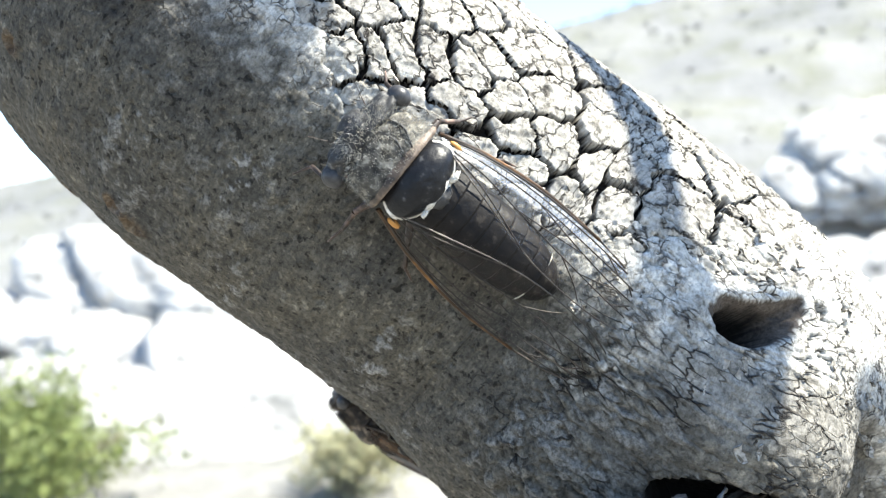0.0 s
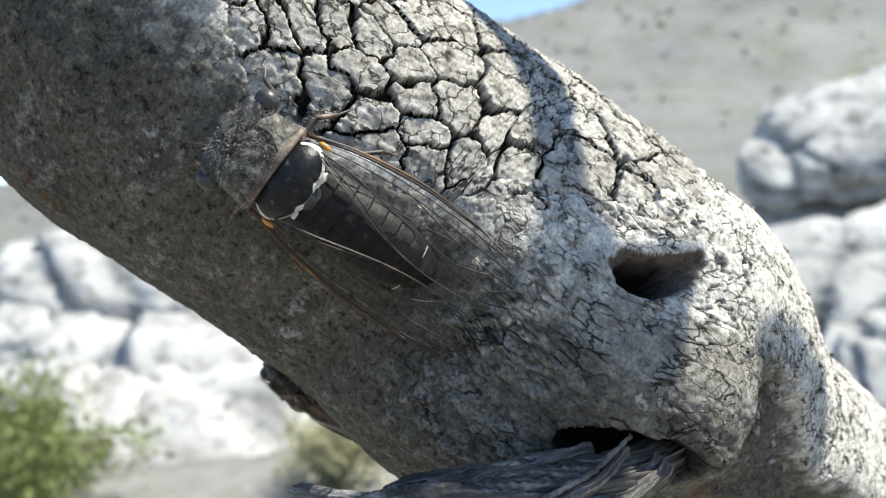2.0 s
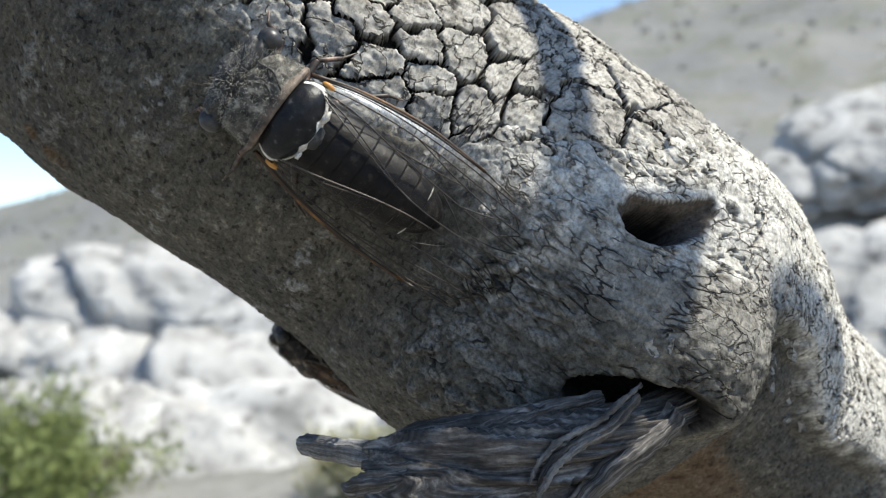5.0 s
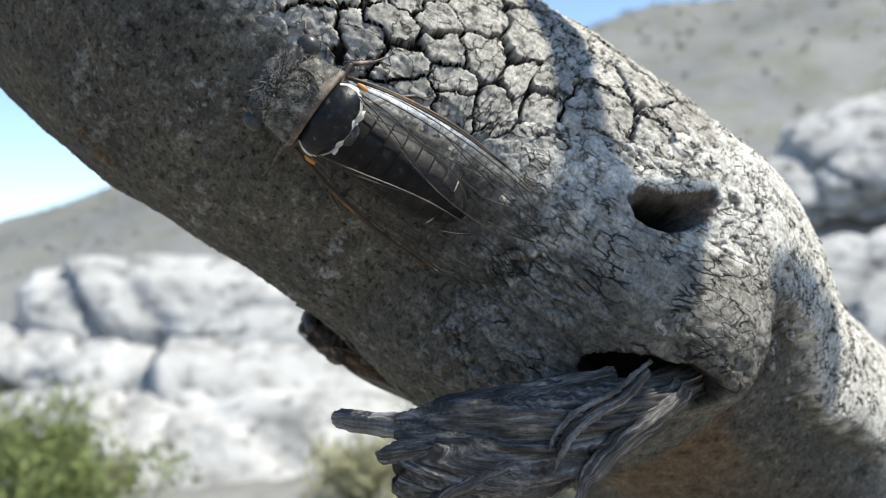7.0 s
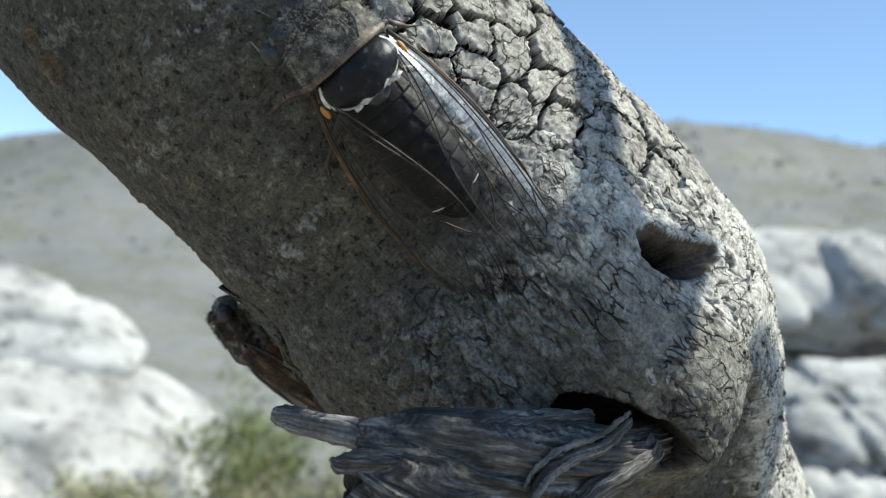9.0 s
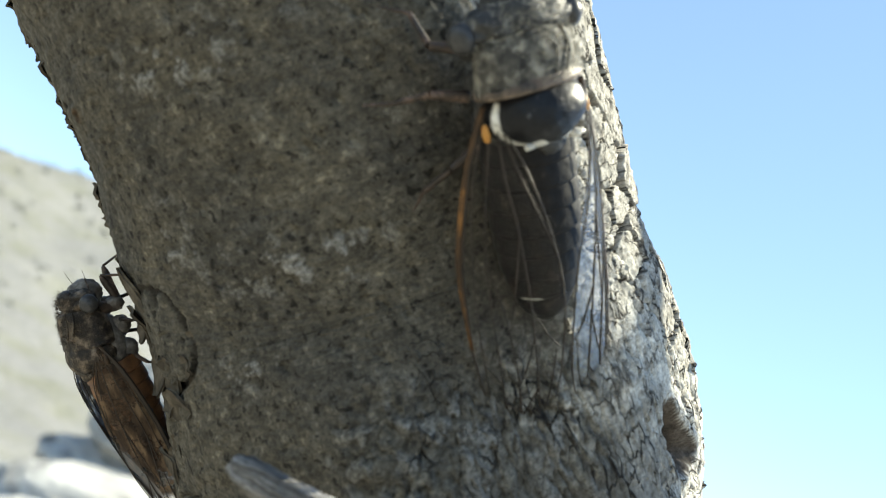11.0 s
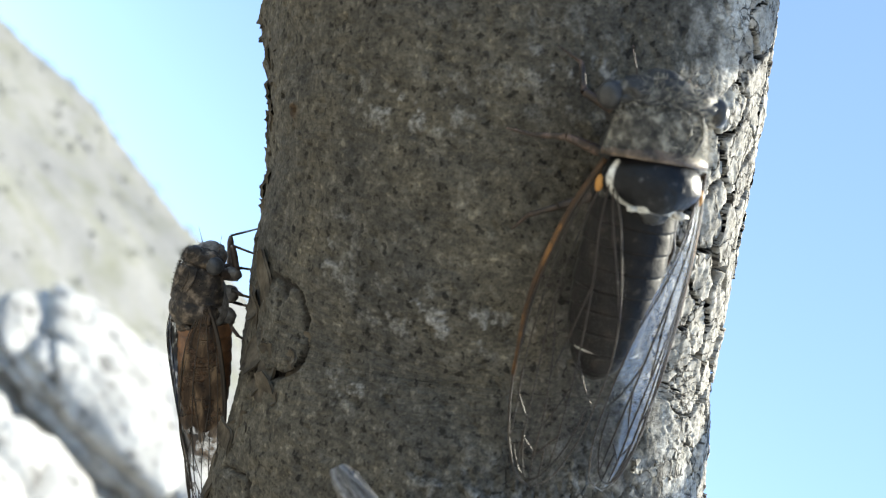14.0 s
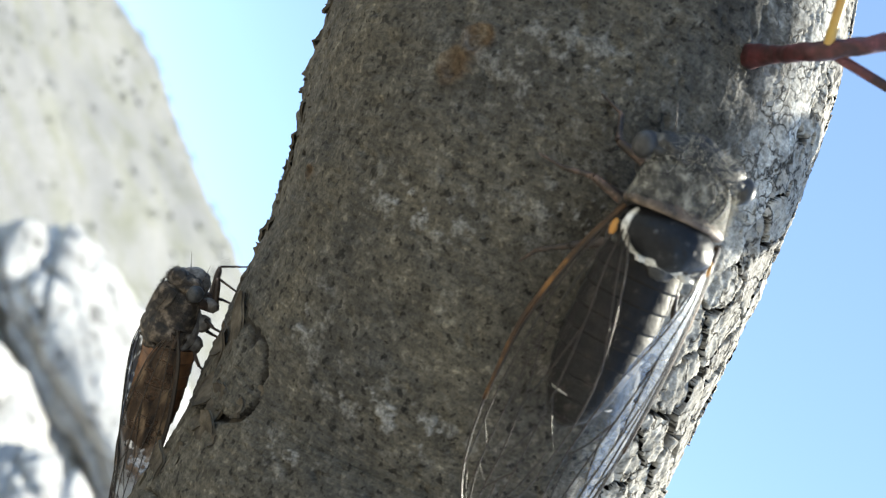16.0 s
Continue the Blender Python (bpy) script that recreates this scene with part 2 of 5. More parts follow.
COLLAR = simple("cicada_collar", [(0.35, (0.035, 0.026, 0.02)), (0.5, (0.11, 0.078, 0.055)), (0.68, (0.25, 0.19, 0.14))], 600, 0.55, 0.4)
FUZZ = simple("cicada_fuzz", [(0.3, (0.34, 0.31, 0.25)), (0.7, (0.62, 0.58, 0.49))], 900, 0.6, 0.4)
# patchy pale colour that paints sun glints along the wing edges
GLINTVEIN = simple("wing_pale_edge", [(0.48, (0.03, 0.022, 0.016)), (0.60, (0.10, 0.08, 0.06)), (0.70, (0.38, 0.36, 0.33))], 210, 0.4, 0.5)
PALE = simple("cicada_pale_line", [(0.3, (0.50, 0.46, 0.39)), (0.7, (0.75, 0.72, 0.66))], 900, 0.5, 0.4)
EYEM = simple("cicada_eye", [(0.3, (0.020, 0.020, 0.022)), (0.7, (0.055, 0.052, 0.05))], 2000, 0.4, 0.4)
ABDO = simple("cicada_abdomen", [(0.3, (0.004, 0.004, 0.005)), (0.58, (0.012, 0.010, 0.009)), (0.74, (0.055, 0.046, 0.037))], 620, 0.5, 0.16, 0.6, 0.0003, 5)
VEIN = simple("wing_vein", [(0.3, (0.010, 0.008, 0.006)), (0.7, (0.035, 0.022, 0.014))], 300, 0.5, 0.4)
COSTA = simple("wing_costa", [(0.38, (0.020, 0.012, 0.007)), (0.54, (0.07, 0.036, 0.015)), (0.70, (0.27, 0.125, 0.035))], 210, 0.5, 0.3)
ORANGE = simple("wing_base_orange", [(0.3, (0.34, 0.14, 0.025)), (0.7, (0.56, 0.27, 0.06))], 500, 0.5, 0.4)
STALK = simple("leaf_stalk", [(0.3, (0.42, 0.20, 0.07)), (0.7, (0.55, 0.42, 0.12))], 90, 0.45, 0.4)
BARKTWIG = simple("twig_bark", [(0.3, (0.08, 0.07, 0.06)), (0.7, (0.22, 0.2, 0.18))], 300, 0.85)
LEG = simple("cicada_leg", [(0.38, (0.018, 0.013, 0.010)), (0.55, (0.055, 0.036, 0.026)), (0.72, (0.26, 0.17, 0.13))], 420, 0.5, 0.4, 0.4, 0.0002)
BROWN = simple("cicada_brown", [(0.38, (0.007, 0.005, 0.004)), (0.50, (0.034, 0.024, 0.016)), (0.66, (0.19, 0.145, 0.105))], 560, 0.65, 0.35, 0.8, 0.0004, 5)
ASH = simple("cicada_ash_underside", [(0.32, (0.04, 0.034, 0.03)), (0.5, (0.12, 0.105, 0.092)), (0.7, (0.26, 0.235, 0.21))], 600, 0.65, 0.35, 0.7, 0.0003, 5)
RUST = simple("cicada_rust_belly", [(0.3, (0.07, 0.030, 0.014)), (0.7, (0.24, 0.11, 0.046))], 500, 0.5, 0.4, 0.5, 0.0003)


def shield_material():
    """Glossy black, with a downy white border where the rim is."""
    m, nt, p = material("cicada_shield")
    n = noise_tex(nt, 1500, 4, 0.65)
    black = ramp(nt, noise_tex(nt, 900), [(0.3, (0.005, 0.005, 0.006)), (0.62, (0.012, 0.012, 0.013)), (0.76, (0.09, 0.088, 0.085))])
    white = ramp(nt, n, [(0.3, (0.34, 0.32, 0.28)), (0.6, (0.74, 0.72, 0.67))])
    edge = nt.nodes.new("ShaderNodeMath")
    edge.operation = "MULTIPLY_ADD"
    nt.links.new(n, edge.inputs[0])
    edge.inputs[1].default_value = 0.35
    nt.links.new(attribute(nt, "rim"), edge.inputs[2])
    cover = ramp(nt, edge.outputs[0], [(0.62, (0, 0, 0)), (0.90, (1, 1, 1))])
    nt.links.new(mix(nt, cover, black, white), p.inputs["Base Color"])
    nt.links.new(ramp(nt, cover, [(0.0, (0.4, 0.4, 0.4)), (1.0, (0.8, 0.8, 0.8))]), p.inputs["Roughness"])
    p.inputs["Specular IOR Level"].default_value = 0.22
    bump(nt, p, n, 0.4, 0.0002)
    return m


SHIELD = shield_material()
MEMBRANE = membrane_material()
BROWN_MEMBRANE = membrane_material("brown_wing_membrane", 0.5, (0.075, 0.052, 0.034), True)


def rock_material():
    m, nt, p = material("limestone")
    broad = noise_tex(nt, 2.2, 6, 0.62)
    fine = noise_tex(nt, 5.5, 6, 0.62)
    spots = noise_tex(nt, 3.4, 4, 0.5)
    col = ramp(nt, broad, [(0.30, (0.19, 0.188, 0.18)), (0.43, (0.36, 0.355, 0.345)), (0.64, (0.50, 0.495, 0.485))])
    dark = ramp(nt, fine, [(0.34, (0.25, 0.245, 0.24)), (0.46, (1.0, 0.99, 0.97))])
    col = mix(nt, 0.85, col, dark, "MULTIPLY")
    rust = ramp(nt, spots, [(0.70, (1.0, 1.0, 1.0)), (0.78, (1.05, 0.82, 0.55))])
    col = mix(nt, 0.8, col, rust, "MULTIPLY")
    nt.links.new(col, p.inputs["Base Color"])
    p.inputs["Roughness"].default_value = 0.92
    p.inputs["Specular IOR Level"].default_value = 0.2
    c = bump(nt, p, broad, 0.6, 0.12)
    bump(nt, p, fine, 0.8, 0.03, c)
    return m


def ground_material():
    m, nt, p = material("hillside")
    a = noise_tex(nt, 0.35, 6, 0.65)
    b = noise_tex(nt, 2.6, 6, 0.7)
    d = noise_tex(nt, 0.06, 4, 0.6)
    col = ramp(nt, b, [(0.3, (0.155, 0.155, 0.150)), (0.48, (0.20, 0.20, 0.195)), (0.7, (0.26, 0.26, 0.255))])
    green = ramp(nt, b, [(0.3, (0.12, 0.125, 0.095)), (0.7, (0.24, 0.24, 0.205))])
    col = mix(nt, ramp(nt, a, [(0.46, (0, 0, 0)), (0.62, (1, 1, 1))]), col, green)
    far = ramp(nt, d, [(0.3, (0.80, 0.80, 0.82)), (0.7, (1.12, 1.10, 1.06))])
    col = mix(nt, 1.0, col, far, "MULTIPLY")
    away = nt.nodes.new("ShaderNodeVectorMath")
    away.operation = "LENGTH"
    nt.links.new(coords(nt), away.inputs[0])
    # paler ground near the tree, added to bounce fill light onto the trunk
    bounce_ground = ramp(nt, noise_tex(nt, 7.0, 6, 0.7), [(0.3, (0.15, 0.14, 0.12)), (0.5, (0.25, 0.24, 0.215)), (0.7, (0.34, 0.33, 0.305))])
    reach = node(nt, "ShaderNodeMapRange")
    nt.links.new(away.outputs["Value"], reach.inputs["Value"])
    reach.inputs["From Min"].default_value, reach.inputs["From Max"].default_value = 9.0, 5.0
    col = mix(nt, reach.outputs[0], col, bounce_ground)
    nt.links.new(col, p.inputs["Base Color"])
    p.inputs["Roughness"].default_value = 0.95
    p.inputs["Specular IOR Level"].default_value = 0.1
    bump(nt, p, b, 0.6, 0.08)
    return m


def leaf_material(name, a, b):
    m, nt, p = material(name)
    isl = nt.nodes.new("ShaderNodeNewGeometry").outputs["Random Per Island"]
    nt.links.new(ramp(nt, isl, [(0.0, a), (1.0, b)]), p.inputs["Base Color"])
    p.inputs["Roughness"].default_value = 0.6
    p.inputs["Specular IOR Level"].default_value = 0.3
    return m


ROCK = rock_material()
GROUND = ground_material()
LEAF = leaf_material("shrub_leaf", (0.09, 0.115, 0.035), (0.22, 0.255, 0.085))
DRYLEAF = leaf_material("dry_scrub_leaf", (0.22, 0.21, 0.11), (0.44, 0.42, 0.26))
FARLEAF = leaf_material("far_scrub_leaf", (0.19, 0.19, 0.16), (0.25, 0.247, 0.21))
STEM = simple("shrub_stem", [(0.3, (0.09, 0.07, 0.05)), (0.7, (0.22, 0.18, 0.13))], 30, 0.85)
REDTWIG = simple("red_shoot", [(0.35, (0.028, 0.011, 0.010)), (0.6, (0.10, 0.028, 0.030)), (0.75, (0.22, 0.065, 0.075))], 500, 0.5, 0.4)


# ---- geometry helpers ----
def hash01(i, j, k, seed=0):
    h = (i * 374761393 + j * 668265263 + k * 2147483647 + seed * 1274126177) & 0xFFFFFFFF
    h = ((h ^ (h >> 13)) * 1274126177) & 0xFFFFFFFF
    h = h ^ (h >> 16)
    return (h & 0xFFFFFF) / 0xFFFFFF


def vnoise(p, seed=0):
    """Smooth value noise in -1..1 for an (N, 3) array."""
    i = np.floor(p).astype(np.int64)
    w = p - i
    w = w * w * (3 - 2 * w)
    out = np.zeros(len(p))
    for a in (0, 1):
        for b in (0, 1):
            for c in (0, 1):
                wt = (w[:, 0] if a else 1 - w[:, 0]) * (w[:, 1] if b else 1 - w[:, 1]) * (w[:, 2] if c else 1 - w[:, 2])
                out += wt * hash01(i[:, 0] + a, i[:, 1] + b, i[:, 2] + c, seed)
    return out * 2 - 1


def fbm(p, octaves=4, seed=0, gain=0.5):
    out, amp, tot = np.zeros(len(p)), 1.0, 0.0
    for o in range(octaves):
        out += amp * vnoise(p * 2.0 ** o + 17.3 * o, seed + o)
        tot += amp
        amp *= gain
    return out / tot


def crackle(x, y, seed=0):
    """Nearest and second-nearest distance, and a random value of the nearest cell, on a jittered unit grid."""
    gx, gy = np.floor(x).astype(np.int64), np.floor(y).astype(np.int64)
    f1, f2, val = np.full(len(x), 9.0), np.full(len(x), 9.0), np.zeros(len(x))
    for a in (-1, 0, 1):
        for b in (-1, 0, 1):
            cx, cy = gx + a, gy + b
            d = np.hypot(cx + hash01(cx, cy, cx * 0, seed) - x, cy + hash01(cx, cy, cx * 0 + 7, seed) - y)
            near = d < f1
            f2 = np.where(near, f1, np.minimum(f2, d))
            val = np.where(near, hash01(cx, cy, cx * 0 + 13, seed), val)
            f1 = np.where(near, d, f1)
    return f1, f2, val


def smooth(a, b, x):
    t = np.clip((x - a) / (b - a), 0, 1)
    return t * t * (3 - 2 * t)


def mesh_from(name, verts, faces, mat, flat=False):
    me = bpy.data.meshes.new(name)
    verts, faces = np.asarray(verts, dtype=np.float32), np.asarray(faces, dtype=np.int32)
    n, k = faces.shape
    me.vertices.add(len(verts))
    me.vertices.foreach_set("co", verts.ravel())
    me.loops.add(n * k)
    me.loops.foreach_set("vertex_index", faces.ravel())
    me.polygons.add(n)
    me.polygons.foreach_set("loop_start", np.arange(0, n * k, k, dtype=np.int32))
    me.polygons.foreach_set("use_smooth", np.full(n, not flat))
    me.update(calc_edges=True)
    me.materials.append(mat)
    return me


def attach(name, me, parent, label="", kind=""):
    ob = new(name, me)
    ob.parent = parent
    return tagged(ob, label, "", "", kind)


def part(name, bm, mat, parent, label="", flat=False):
    me = bpy.data.meshes.new(name)
    bm.normal_update()
    bm.to_mesh(me)
    bm.free()
    me.polygons.foreach_set("use_smooth", [not flat] * len(me.polygons))
    me.materials.append(mat)
    return attach(name, me, parent, label)


def empty(name, m, label, category, group=""):
    ob = new(name)
    ob.empty_display_size = 0.01
    ob.matrix_world = m
    return tagged(ob, label, category, group)


def curve_points(knots, n):
    """A smooth curve through the knots (rows of any width)."""
    k = np.asarray(knots, float)
    u = np.linspace(0, len(k) - 1, n)
    i = np.minimum(u.astype(int), len(k) - 2)
    w = (u - i)[:, None]
    ext = np.vstack([2 * k[0] - k[1], k, 2 * k[-1] - k[-2]])
    a, b, c, d = ext[i], ext[i + 1], ext[i + 2], ext[i + 3]
    return 0.5 * (2 * b + (c - a) * w + (2 * a - 5 * b + 4 * c - d) * w ** 2 + (3 * b - a - 3 * c + d) * w ** 3)


def tube_arrays(knots, n, sides, flatten=1.0, rough=0.0, groove=0.0, seed=0):
    """Vertices and faces of a tapered tube: knots are x, y, z, radius."""
    c = curve_points(knots, n)
    pos, rad = c[:, :3], np.maximum(c[:, 3], 1e-6)
    tan = np.gradient(pos, axis=0)
    tan /= np.linalg.norm(tan, axis=1)[:, None]
    ref = np.array([0.13, -0.2, 1.0])
    a = ref - tan * (tan @ ref)[:, None]
    a /= np.linalg.norm(a, axis=1)[:, None]
    b = np.cross(tan, a)
    th = np.linspace(0, 2 * math.pi, sides, endpoint=False)
    ring = np.ones((n, sides))
    if groove:
        along = np.arange(n)[:, None] * 0.03
        q = np.stack([np.cos(th)[None, :] * 2.2 + along * 0.3, np.sin(th)[None, :] * 2.2 + 0 * along, 0 * th[None, :] + along], -1).reshape(-1, 3)
        ring += groove * fbm(q * 2.0, 4, seed).reshape(n, sides)
    v = pos[:, None, :] + (rad[:, None] * ring)[..., None] * (np.cos(th)[None, :, None] * a[:, None, :] + flatten * np.sin(th)[None, :, None] * b[:, None, :])
    v = v.reshape(-1, 3)
    if rough:
        size = rad.mean()
        v = v + rough * size * np.stack([fbm(v / size * 0.9 + 31 * k, 3, seed + k) for k in range(3)], 1)
    i, j = np.meshgrid(np.arange(n - 1), np.arange(sides), indexing="ij")
    j2 = (j + 1) % sides
    f = np.stack([i * sides + j, i * sides + j2, (i + 1) * sides + j2, (i + 1) * sides + j], -1).reshape(-1, 4)
    caps = []
    for row, flip in ((0, True), (n - 1, False)):
        centre = len(v) + len(caps)
        caps.append(pos[row])
        jj = np.arange(sides)
        tri = np.stack([row * sides + jj, row * sides + (jj + 1) % sides, np.full(sides, centre), np.full(sides, centre)], -1)
        f = np.vstack([f, tri])
    return np.vstack([v, np.array(caps)]), f


def tidy(verts, faces, name, mat, flat=False):
    """Quads whose last two corners coincide become triangles."""
    me = bpy.data.meshes.new(name)
    me.from_pydata([tuple(v) for v in verts], [], [tuple(q[:3]) if q[2] == q[3] else tuple(q) for q in faces.tolist()])
    me.polygons.foreach_set("use_smooth", [not flat] * len(me.polygons))
    me.materials.append(mat)
    me.update()
    return me


def tube(name, knots, mat, parent, n=14, sides=8, label="", **shape):
    v, f = tube_arrays(knots, n, sides, **shape)
    return attach(name, tidy(v, f, name, mat), parent, label)


# ---- the leaning trunk: its middle line, in metres from the first eye ----
KNOTS = [
    (-0.155, 0.33, 0.235, 0.043), (-0.105, 0.245, 0.135, 0.039), (-0.066, 0.198, 0.072, 0.0365),
    (-0.0407, 0.1748, 0.042, 0.0341), (-0.0262, 0.1655, 0.0268, 0.0325), (-0.0085, 0.1626, 0.012, 0.0303), (0.0103, 0.1649, -0.0019, 0.0308),
    (0.0258, 0.1632, -0.0153, 0.0316), (0.0398, 0.1741, -0.0239, 0.0306), (0.0512, 0.1861, -0.0387, 0.0285), (0.0649, 0.1998, -0.0491, 0.0278),
    (0.080, 0.213, -0.063, 0.0285), (0.100, 0.226, -0.090, 0.031), (0.130, 0.245, -0.16, 0.037), (0.165, 0.265, -0.35, 0.048), (0.185, 0.28, -0.75, 0.062), (0.19, 0.29, -1.32, 0.085),
]
knots = np.array(KNOTS)
knots[:, 2] += EYE
FIRST = 3
fine_k = np.concatenate([np.linspace(0, 2.3, 36)[:-1], np.linspace(2.3, 10.7, 840), np.linspace(10.7, 16, 70)[1:]])


def spine(u):
    u = np.asarray(u, float)
    i = np.minimum(u.astype(int), len(knots) - 2)
    w = (u - i)[:, None]
    ext = np.vstack([2 * knots[0] - knots[1], knots, 2 * knots[-1] - knots[-2]])
    a, b, c, d = ext[i], ext[i + 1], ext[i + 2], ext[i + 3]
    return 0.5 * (2 * b + (c - a) * w + (2 * a - 5 * b + 4 * c - d) * w ** 2 + (3 * b - a - 3 * c + d) * w ** 3)


LINE_K = np.linspace(0, 16, 6400)
LINE = spine(LINE_K)
LINE_S = np.concatenate([[0], np.cumsum(np.linalg.norm(np.diff(LINE[:, :3], axis=0), axis=1))])
LINE_S -= np.interp(FIRST, LINE_K, LINE_S)


def trunk_frame(k):
    """Middle, tangent, the side that faces the first eye, the third axis and the radius at spine places k."""
    c = spine(k)
    t = spine(np.minimum(k + 0.01, 15.999)) - spine(np.maximum(k - 0.01, 0))
    t = t[:, :3] / np.linalg.norm(t[:, :3], axis=1)[:, None]
    ref = np.array([0.0, -1.0, 0.0])
    a = ref - t * (t @ ref)[:, None]
    a /= np.linalg.norm(a, axis=1)[:, None]
    return c[:, :3], t, a, np.cross(t, a), c[:, 3]


def on_trunk(s, th, h=0.0, yaw=0.0):
    """A pose on the bark: s metres along the trunk, th degrees round it; its z is the bark's normal, its y points up the trunk."""
    k = np.array([np.interp(s, LINE_S, LINE_K)])
    c, t, a, b, r = (q[0] for q in trunk_frame(k))
    n = math.cos(radians(th)) * a + math.sin(radians(th)) * b
    y = -t
    x = np.cross(y, n)
    m = Matrix(((x[0], y[0], n[0], 0), (x[1], y[1], n[1], 0), (x[2], y[2], n[2], 0), (0, 0, 0, 1)))
    return Matrix.Translation(Vector(c + (r + h) * n)) @ m @ pose(0, 0, 0, 0, 0, yaw)


# middles of the big bark plates: millimetres along the trunk, degrees round it
PLATES = [(39.3, -13.2), (41.7, -17.0), (43.2, -21.8), (46.3, -26.4), (48.8, -30.0), (50.0, -36.7), (51.9, -45.5), (50.2, -20.9), (53.2, -29.1),
          (56.6, -37.9), (55.7, -23.4), (59.8, -28.0), (52.9, -13.4), (55.5, -7.6), (58.0, -16.6), (60.5, -10.6), (66.4, -17.5), (65.0, -41.2),
          (75.7, -35.8), (78.6, -21.7), (60.5, -57.0), (55.0, -52.3), (71.0, -53.3), (78.3, -64.8), (70.4, -66.0), (47.8, -13.1), (44.0, -9.9), (70.5, -9.5)]


def gauss(s, th, s0, t0, ws, wt):
    return np.exp(-((s - s0) / ws) ** 2 - ((th - t0) / wt) ** 2)


BARK_GRID = {}


def bark_height(s, th):
    i = min(int(np.searchsorted(BARK_GRID["s"], s)), len(BARK_GRID["s"]) - 1)
    j = min(int(np.searchsorted(BARK_GRID["th"], th)), len(BARK_GRID["th"]) - 1)
    return float(BARK_GRID["h"][i, j]) / 1000


def build_trunk():
    tree = empty("tree", Matrix.Translation(Vector(knots[-1, :3])), "leaning grey tree trunk with cracked bark and a snapped branch", "tree")
    inv = tree.matrix_world.inverted()
    dense = np.concatenate([np.arange(-112, -80, 0.6), np.arange(-80, 30, 0.38), np.arange(30, 152, 0.6)])
    th = np.concatenate([dense, np.linspace(152, 248, 33)[:-1]])
    rows, cols = len(fine_k), len(th)
    c, t, a, b, r = trunk_frame(fine_k)
    s = np.interp(fine_k, LINE_K, LINE_S) * 1000
    rad = np.radians(th)
    N = np.cos(rad)[None, :, None] * a[:, None, :] + np.sin(rad)[None, :, None] * b[:, None, :]
    base = c[:, None, :] + r[:, None, None] * N
    S = np.repeat(s[:, None], cols, 1).ravel()
    TH = np.repeat(((th + 180) % 360 - 180)[None, :], rows, 0).ravel()
    P = base.reshape(-1, 3)
    Nf = N.reshape(-1, 3)
    mm = P * 1000.0
    n_big = fbm(mm / 9.0, 3, 3)
    n_mid = fbm(mm / 2.4, 4, 11)
    n_fine = fbm(mm / 0.8, 3, 23)
    # broad swellings and hollows, in millimetres
    H = -0.4 * gauss(S, TH, 76, -38, 14, 26) - 1.2 * gauss(S, TH, 90, -28, 8, 16) + 4.8 * gauss(S, TH, 95.5, 4, 5.6, 17) + 1.8 * gauss(S, TH, 87.5, 36, 6, 14) - 1.4 * gauss(S, TH, 83, 14, 6, 16)
    H += 1.2 * gauss(S, TH, 100, -45, 10, 18) - 3.8 * smooth(100, 105, S) * (1 - smooth(140, 165, S)) * smooth(-3, 6, TH - np.interp(S, [97, 104, 115, 122, 132, 145, 170], [-11, -17, -29, -24, -20, -18, -18]) + 4 * n_big) * (1 - smooth(75, 100, TH))
    recess_shade = smooth(99, 103, S + 2 * n_mid) * (1 - smooth(140, 165, S)) * smooth(-2, 4, TH - np.interp(S, [97, 104, 115, 122, 132, 145, 170], [-11, -17, -29, -24, -20, -18, -18]) + 6 * n_mid) * (1 - smooth(75, 100, TH))
    H += 2.2 * gauss(S, TH + 3 * n_mid, 97.5, 11, 2.6, 6) + smooth(82, 87, S) * (1 - smooth(100, 104, S)) * (0.30 * n_mid + 0.16 * n_fine)
    H += 0.7 * n_big + 1.5 * gauss(S, TH, 92, 108, 9, 16)
    # bark types
    edge = -8 + 5 * np.interp(S, [20, 36, 44, 60, 75, 84], [-2.5, -1.2, 1.4, 0.6, -0.8, -1.5]) + 5 * n_mid
    zone = (1 - smooth(edge - 3, edge + 3, TH)) * smooth(-112, -104, TH) * (1 - smooth(81, 86, S + 7 * n_mid + 5 * n_big + np.interp(TH, [-70, -35, -10], [-9, 0, 4]))) * smooth(-30, -24, S)
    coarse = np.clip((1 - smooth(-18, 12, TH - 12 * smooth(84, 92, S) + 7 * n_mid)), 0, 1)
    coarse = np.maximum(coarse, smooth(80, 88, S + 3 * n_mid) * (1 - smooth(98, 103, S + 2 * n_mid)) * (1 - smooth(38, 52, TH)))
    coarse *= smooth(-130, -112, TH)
    scar = smooth(100, 104, S + 2 * n_mid) * (1 - smooth(118, 140, S)) * smooth(2, 12, TH + 5 * n_mid) * (1 - smooth(50, 75, TH))
    coarse *= 1 - scar
    skin = np.clip(1 - coarse, 0, 1)
    pits = smooth(0.30, 0.62, fbm(mm / 1.15, 3, 41))
    fibre = fbm(np.stack([S / 0.45, TH * 0.53 / 2.4, 0 * S], 1), 4, 47)
    H += skin * (0.12 * n_mid + 0.16 * n_fine + 0.14 * fibre - 0.42 * pits)
    wx, wy = fbm(mm / 3.0, 3, 58), fbm(mm / 3.0, 3, 59)
    f1, f2, cellval = crackle(S / 2.3 + 0.75 * wx + 0.35 * n_mid, TH * 0.53 / 3.3 + 0.75 * wy + 0.35 * n_fine, 3)
    g1, g2, cellval2 = crackle(S / 0.95 + 0.8 * wy + 0.3 * n_fine, TH * 0.53 / 1.5 + 0.8 * wx, 9)
